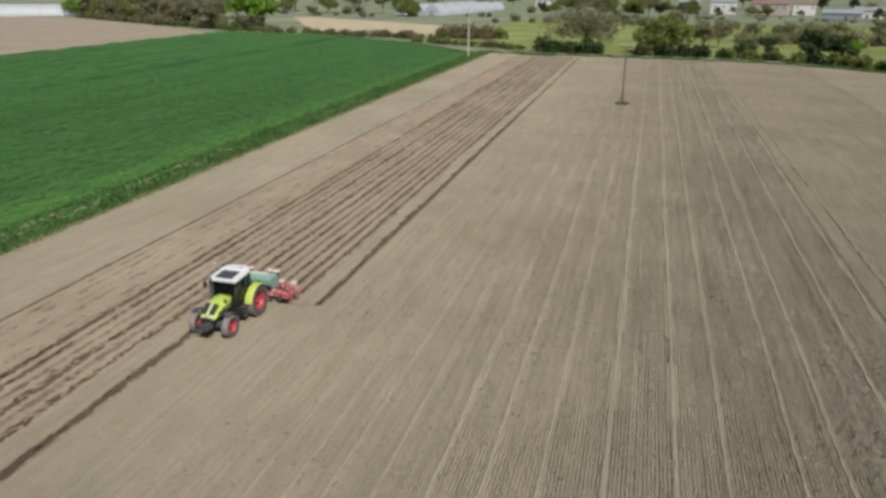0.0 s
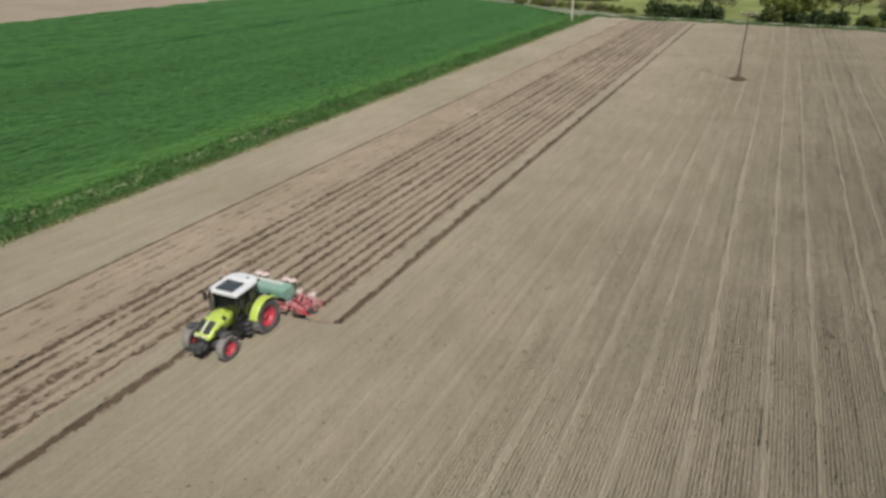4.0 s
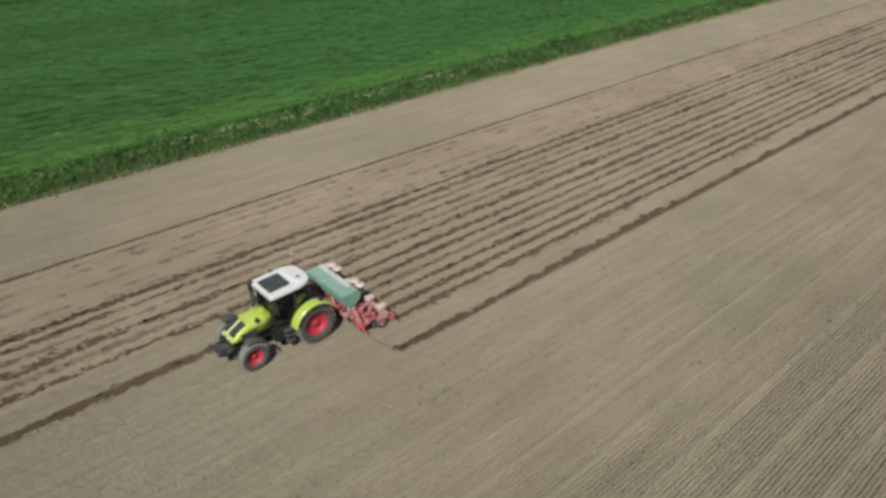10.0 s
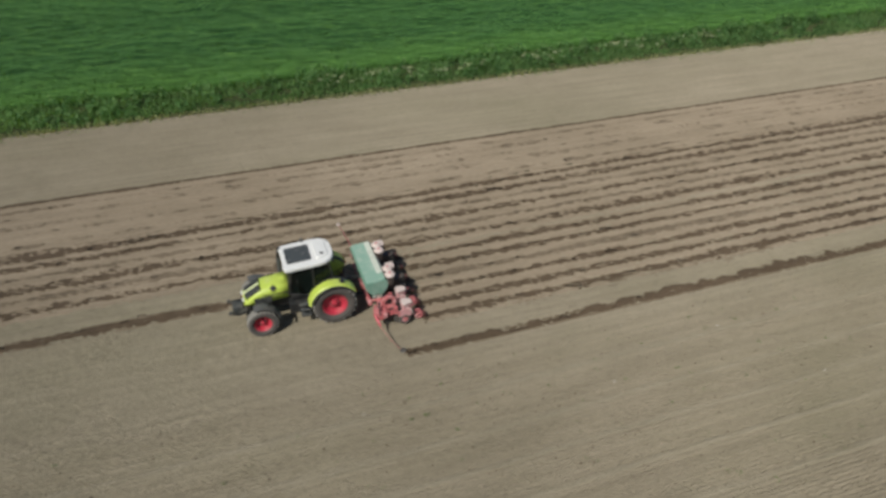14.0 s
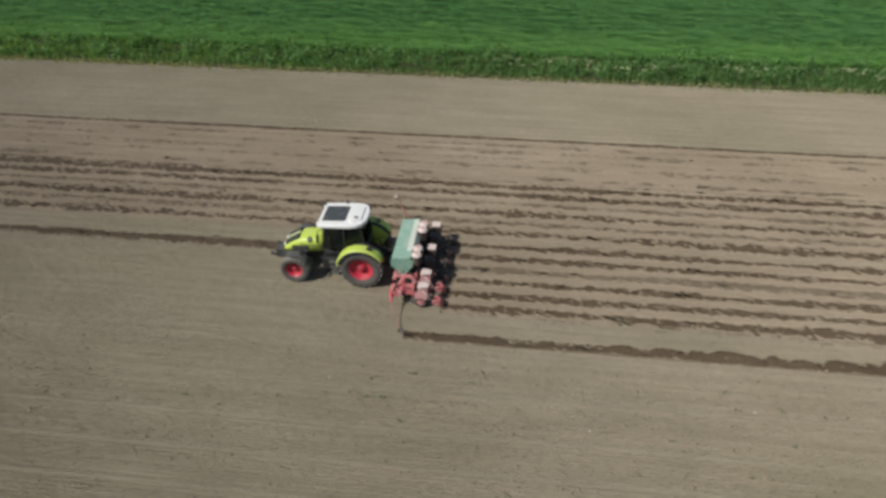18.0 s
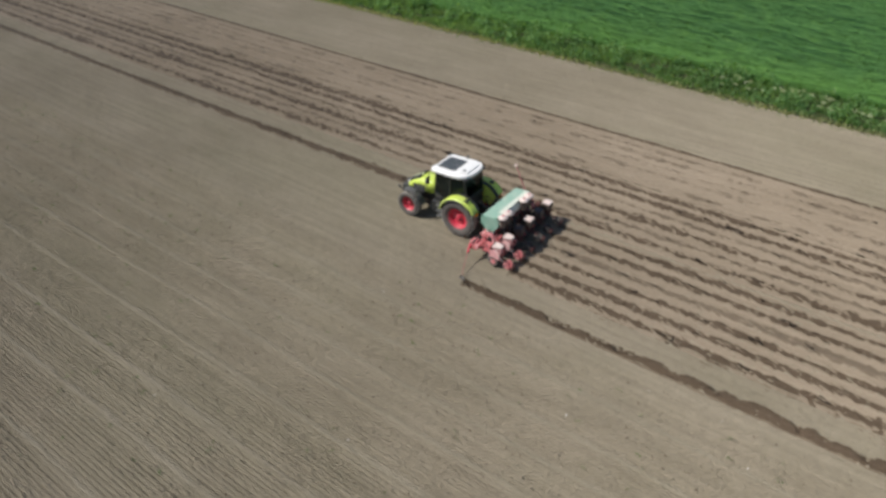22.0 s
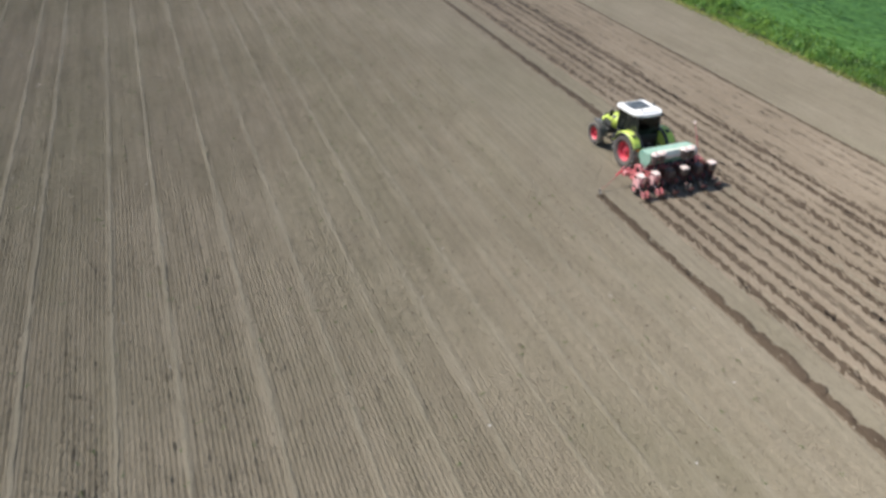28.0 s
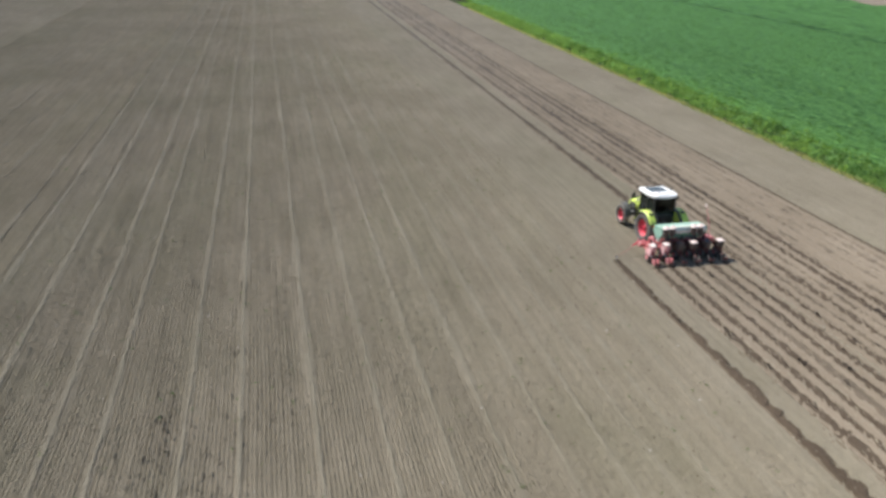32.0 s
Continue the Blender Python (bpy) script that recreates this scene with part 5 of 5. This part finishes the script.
# ---- trees and hedges ----
def make_tree(name, high, spread, leaf, count, size, seed, label, stem=0.3, limbs=7, droop=0.0, bare=0.3):
    r = random.Random(seed)
    ob = tagged(empty(name), label, "tree")
    fork = high * bare
    bm = tube([(0, 0, -0.2), (0.05 * high * (r.random() - 0.5), 0, fork), (0.06 * high * (r.random() - 0.5), 0.04 * high * (r.random() - 0.5), high * 0.8)], stem, segs=8, end=stem * 0.25)
    blobs = [(0, 0, high * 0.8, spread * 0.45)]
    for k in range(limbs):
        a = 6.283 * (k + r.random() * 0.7) / limbs
        out = spread * (0.45 + 0.4 * r.random())
        top = high * (0.5 + 0.4 * r.random()) - droop * out
        z0 = fork + (high * 0.3) * r.random()
        mid = (out * 0.5 * math.cos(a), out * 0.5 * math.sin(a), (z0 + top) / 2 + 0.06 * high)
        tip = (out * math.cos(a), out * math.sin(a), top)
        tube([(0, 0, z0), mid, tip], stem * 0.4, bm, 5, stem * 0.08)
        blobs.append((*tip, spread * (0.25 + 0.2 * r.random())))
        blobs.append((tip[0] * 0.6, tip[1] * 0.6, top * 0.95 + 0.05 * high * r.random(), spread * (0.2 + 0.2 * r.random())))
    part("trunk", bm, BARK, ob, "brown trunk with limbs")
    v, q = leaf_cloud(blobs, count, size, seed)
    v[:, 2] = np.maximum(v[:, 2], 0.3)
    part("crown", raw("crown", v, q, leaf), leaf, ob)
    return ob


def make_bush(name, high, spread, leaf, count, size, seed, label):
    r = random.Random(seed)
    ob = tagged(empty(name), label, "bush")
    bm = bmesh.new()
    blobs = []
    for k in range(6):
        a = 6.283 * (k + r.random()) / 6
        d = spread * 0.55 * r.random()
        z = high * (0.4 + 0.35 * r.random())
        tube([(0, 0, -0.1), (d * math.cos(a) * 0.6, d * math.sin(a) * 0.6, z * 0.6), (d * math.cos(a), d * math.sin(a), z)], 0.05, bm, 5, 0.015)
        blobs.append((d * math.cos(a), d * math.sin(a), z, min(high, spread) * (0.35 + 0.2 * r.random())))
        blobs.append((d * 1.3 * math.cos(a), d * 1.3 * math.sin(a), high * 0.25, min(high, spread) * 0.3))
    part("stems", bm, BARK, ob)
    v, q = leaf_cloud(blobs, count, size, seed, 0.9)
    v[:, 2] = np.maximum(v[:, 2], 0.02)
    part("crown", raw("crown", v, q, leaf), leaf, ob)
    return ob


def plant(kind, x, y, scale, turn, z=-0.1):
    m = Matrix.Translation((x, y, z)) @ Matrix.Rotation(turn, 4, "Z") @ Matrix.Scale(scale, 4)
    ob, used = KINDS[kind]
    if not used:
        KINDS[kind] = (ob, True)
        ob.matrix_basis = m
        return ob
    return copy_thing(ob, m @ Matrix.Scale(1.0 / ob.scale[0], 4))


KINDS = {
    "willow": (make_tree("willow_tree", 12.0, 11.0, LEAFGREY, 3800, 0.36, 11, "spreading tree with thin budding grey-green twigs", 0.45, 14, 0.3, 0.2), False),
    "poplar": (make_tree("budding_tree", 10.0, 4.6, LEAFGREY, 780, 0.52, 12, "slim budding tree with grey-green twigs", 0.2, 9, 0.2, 0.12), False),
    "fresh": (make_tree("leafy_tree", 10.0, 5.4, LEAFFRESH, 1150, 0.5, 13, "tree in fresh bright green leaf", 0.26, 9, 0.2, 0.14), False),
    "mid": (make_tree("hedge_tree", 8.0, 5.2, LEAFMID, 860, 0.52, 14, "olive green hedge tree in young leaf", 0.22, 9, 0.3, 0.1), False),
    "dark": (make_tree("evergreen_tree", 7.0, 3.0, LEAFDARK, 900, 0.44, 15, "dense dark evergreen tree", 0.2, 7, 0.3, 0.08), False),
    "bush": (make_bush("hedge_bush", 2.8, 2.6, LEAFDARK, 430, 0.36, 16, "dark green bush in the field hedge"), False),
    "shrub": (make_bush("olive_shrub", 2.4, 2.8, LEAFMID, 370, 0.37, 17, "olive green shrub in the field hedge"), False),
    "rust": (make_bush("dry_shrub", 3.2, 3.4, LEAFRUST, 400, 0.40, 18, "brown shrub with last dry leaves"), False),
    "grey": (make_bush("grey_thicket", 3.4, 3.8, LEAFGREY, 400, 0.40, 19, "grey-green leafless thicket of thin twigs"), False),
}
rr = random.Random(5)


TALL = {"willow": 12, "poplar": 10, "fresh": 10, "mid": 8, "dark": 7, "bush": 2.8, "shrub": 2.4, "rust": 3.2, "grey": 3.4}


def sight_cap(x, y):
    """Caps growth along the camera's sight lines, so that the greenhouses and the village stay in view."""
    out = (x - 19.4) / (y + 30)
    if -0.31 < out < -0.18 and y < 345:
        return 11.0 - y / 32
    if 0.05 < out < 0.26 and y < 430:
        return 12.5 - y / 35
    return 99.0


def rows_of(kinds, a, b, n, size=(0.8, 1.2), jitter=2.0):
    for k in range(n):
        f = (k + 0.5) / n
        kind = rr.choice(kinds)
        x, y = a[0] + (b[0] - a[0]) * f + jitter * (rr.random() - 0.5), a[1] + (b[1] - a[1]) * f + jitter * (rr.random() - 0.5)
        scale, turn = size[0] + (size[1] - size[0]) * rr.random(), 6.283 * rr.random()
        room = sight_cap(x, y)
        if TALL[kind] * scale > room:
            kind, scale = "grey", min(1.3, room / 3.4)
        if scale > 0.3:
            plant(kind, x, y, scale, turn)


plant("willow", 2.5, 173, 1.0, 0.3)
rows_of(["bush"], (-8, 158.5), (8, 159), 9, (0.9, 1.3), 1.5)
rows_of(["bush", "bush", "shrub"], (17, 160), (33, 160), 9, (0.8, 1.2), 1.5)
rows_of(["bush", "shrub", "shrub"], (36, 160), (50, 157), 8, (0.5, 1.0), 1.5)
rows_of(["bush", "bush", "shrub"], (51, 155), (92, 122), 20, (0.6, 1.2), 1.5)
for k, x, y, s in (("mid", 19.5, 166, 1.05), ("mid", 23.5, 163, 1.15), ("mid", 27, 169, 1.0), ("poplar", 33, 176, 0.75), ("bush", 42, 162, 1.3), ("dark", 47, 162, 0.75),
                   ("dark", 55.5, 155, 1.1), ("dark", 57.5, 157, 0.95), ("dark", 61, 152, 1.0), ("fresh", 67, 172, 0.45), ("fresh", 70, 176, 0.4), ("poplar", 71, 146, 1.15),
                   ("grey", 74, 146, 1.6), ("poplar", 78, 142, 1.2), ("poplar", 38, 190, 0.7), ("grey", 46, 186, 1.3), ("poplar", 88, 138, 1.2), ("mid", 94, 134, 1.1),
                   ("poplar", 96, 140, 1.5), ("poplar", 101, 138, 1.7), ("grey", 98, 128, 1.6), ("poplar", 105, 134, 1.6), ("poplar", 92, 144, 1.3)):
    plant(k, x, y, s, 6.283 * rr.random())
rows_of(["rust", "rust", "shrub"], (-46, 193), (-25, 199), 9, (0.9, 1.3), 2.0)
rows_of(["shrub", "grey", "shrub", "rust"], (-50, 181), (-14, 164), 40, (0.3, 0.65), 4.5)
rows_of(["rust", "shrub", "grey"], (-125, 202), (-48, 190), 84, (0.3, 0.7), 4)
plant("fresh", -118.8, 207.5, 1.5, 1.0)
plant("fresh", -115.5, 209.5, 1.25, 2.2)
rows_of(["bush"], (-124, 203), (-112, 204), 4, (0.8, 1.0), 1)
rows_of(["poplar", "grey", "poplar", "mid"], (-226, 252), (-130, 208), 24, (0.8, 1.15), 5)
rows_of(["grey", "rust", "grey", "shrub"], (-226, 248), (-128, 204), 40, (0.7, 1.2), 4)
rows_of(["poplar", "grey", "grey"], (-235, 272), (-128, 236), 22, (0.8, 1.2), 8)
rows_of(["poplar", "grey", "mid"], (-250, 300), (-150, 275), 16, (1.0, 1.4), 14)
rows_of(["dark", "fresh", "mid"], (-244, 258), (-226, 252), 4, (0.7, 1.0), 2)
rows_of(["grey", "mid", "grey"], (-170, 335), (-100, 320), 9, (0.5, 0.9), 14)
rows_of(["dark", "mid"], (-106, 338), (-97, 336), 4, (0.8, 1.0), 2)
rows_of(["shrub", "bush"], (-92, 332), (-62, 352), 8, (0.6, 1.0), 4)
rows_of(["grey", "shrub", "mid", "poplar"], (20, 225), (130, 200), 24, (0.7, 1.2), 22)
rows_of(["grey", "shrub", "mid", "grey"], (10, 290), (150, 260), 30, (0.7, 1.1), 26)
rows_of(["grey", "shrub"], (-60, 300), (30, 315), 14, (0.6, 1.1), 16)
rows_of(["mid", "poplar", "grey", "dark"], (-40, 395), (150, 370), 34, (0.8, 1.3), 40)
rows_of(["poplar", "grey", "mid"], (10, 262), (150, 238), 22, (0.6, 1.0), 14)
rows_of(["dark", "mid"], (-40, 470), (10, 478), 9, (0.8, 1.2), 8)
rows_of(["mid", "dark"], (20, 452), (50, 455), 5, (0.9, 1.2), 6)
rows_of(["mid", "dark", "grey", "poplar"], (34, 440), (128, 424), 17, (0.4, 0.8), 9)
rows_of(["poplar", "grey", "mid"], (-280, 345), (-110, 360), 20, (1.0, 1.6), 24)
rows_of(["mid", "poplar", "dark", "grey"], (-420, 480), (260, 570), 40, (1.2, 1.8), 60)

# ---- far buildings ----
def polytunnel(at, long, wide, high, turn):
    ob = tagged(empty("greenhouse", at, turn), "long whitish film greenhouse far beyond the fields", "greenhouse")
    half = [(math.cos(radians(a)) * wide / 2, high * math.sin(radians(a))) for a in range(0, 181, 15)]
    part("film_cover", loft([[(y, x0, z) for y, z in half] for x0 in np.linspace(-long / 2, long / 2, 9)]), FOIL, ob)
    for s in (-1, 1):
        part("end_door", box((wide * 0.25, 0.1, high * 0.6), (0, s * (long / 2 + 0.05), high * 0.3), 0), ROOFGREY, ob)
    for x0 in np.linspace(-long / 2, long / 2, 7):
        part("hoop", tube([(y * 1.01, x0, z * 1.01) for y, z in half], 0.06, segs=5), STEEL, ob)
    return ob


for k in range(3):
    polytunnel((-262 - 6 * k, 250 + 9 * k, 0), 46, 8.5, 4.6, -58)
for k in range(3):
    polytunnel((-84 - 9.5 * k, 392 + 4 * k, 0), 108, 9, 5, -7)


def house(at, long, wide, high, wall, roofmat, turn, label, floors=2):
    ob = tagged(empty("house", at, turn), label, "house")
    part("wall", box((long, wide, high), (0, 0, high / 2), 0.05), wall, ob)
    r = loft([[(x0, -wide / 2 - 0.4, high - 0.05), (x0, wide / 2 + 0.4, high - 0.05), (x0, wide / 2 + 0.4, high + 0.15), (x0, 0, high + wide * 0.24), (x0, -wide / 2 - 0.4, high + 0.15)]
              for x0 in (-long / 2 - 0.4, long / 2 + 0.4)])
    roofob = part("roof", r, roofmat, ob)
    part("chimney", box((0.6, 0.6, 1.6), (long * 0.2, 0.8, high + wide * 0.22), 0.03), wall, roofob)
    n = max(2, int(long / 4.0))
    pick = random.Random(int(at[0]))
    for f in range(floors):
        for k in range(n):
            x0 = -long / 2 + (k + 0.5) * long / n
            if f == 0 and k == n // 2:
                part("door", box((1.0, 0.1, 2.1), (x0, -wide / 2 - 0.02, 1.05), 0.01), BARK, ob)
                continue
            if pick.random() < 0.3:
                continue
            x0 += 0.8 * (pick.random() - 0.5)
            w = part("window", box((1.0, 0.1, 1.3), (x0, -wide / 2 - 0.02, 1.6 + 2.9 * f), 0.01), PLASTER, ob)
            part("pane", box((0.8, 0.04, 1.1), (x0, -wide / 2 - 0.075, 1.6 + 2.9 * f), 0), DARKPANE, w)
    return ob


house((60, 448, 0), 14, 9, 7.0, PLASTER, ROOFGREY, -10, "white two-storey house far off")
house((41, 462, 0), 12, 9, 6, PLASTER, ROOFGREY, -6, "white house with a grey roof far off")
house((86, 448, 0), 20, 9, 6.4, PINKWALL, ROOFTILE, -14, "pinkish farmhouse far off")
house((106, 456, 0), 12, 8, 6.4, PLASTER, ROOFTILE, -10, "whitish house beside the farmhouse")
house((114, 398, 0), 18, 8, 3.4, ROOFGREY, ROOFGREY, -16, "low grey shed with a sheet roof", 1)
house((134, 430, 0), 14, 8, 4.0, PLASTER, ROOFGREY, -20, "long whitish shed behind the grey shed", 1)
house((-56, 515, 0), 14, 9, 5, PLASTER, ROOFGREY, -4, "white house among far trees")
house((-30, 530, 0), 16, 9, 5, PINKWALL, ROOFTILE, -4, "pinkish house among far trees")
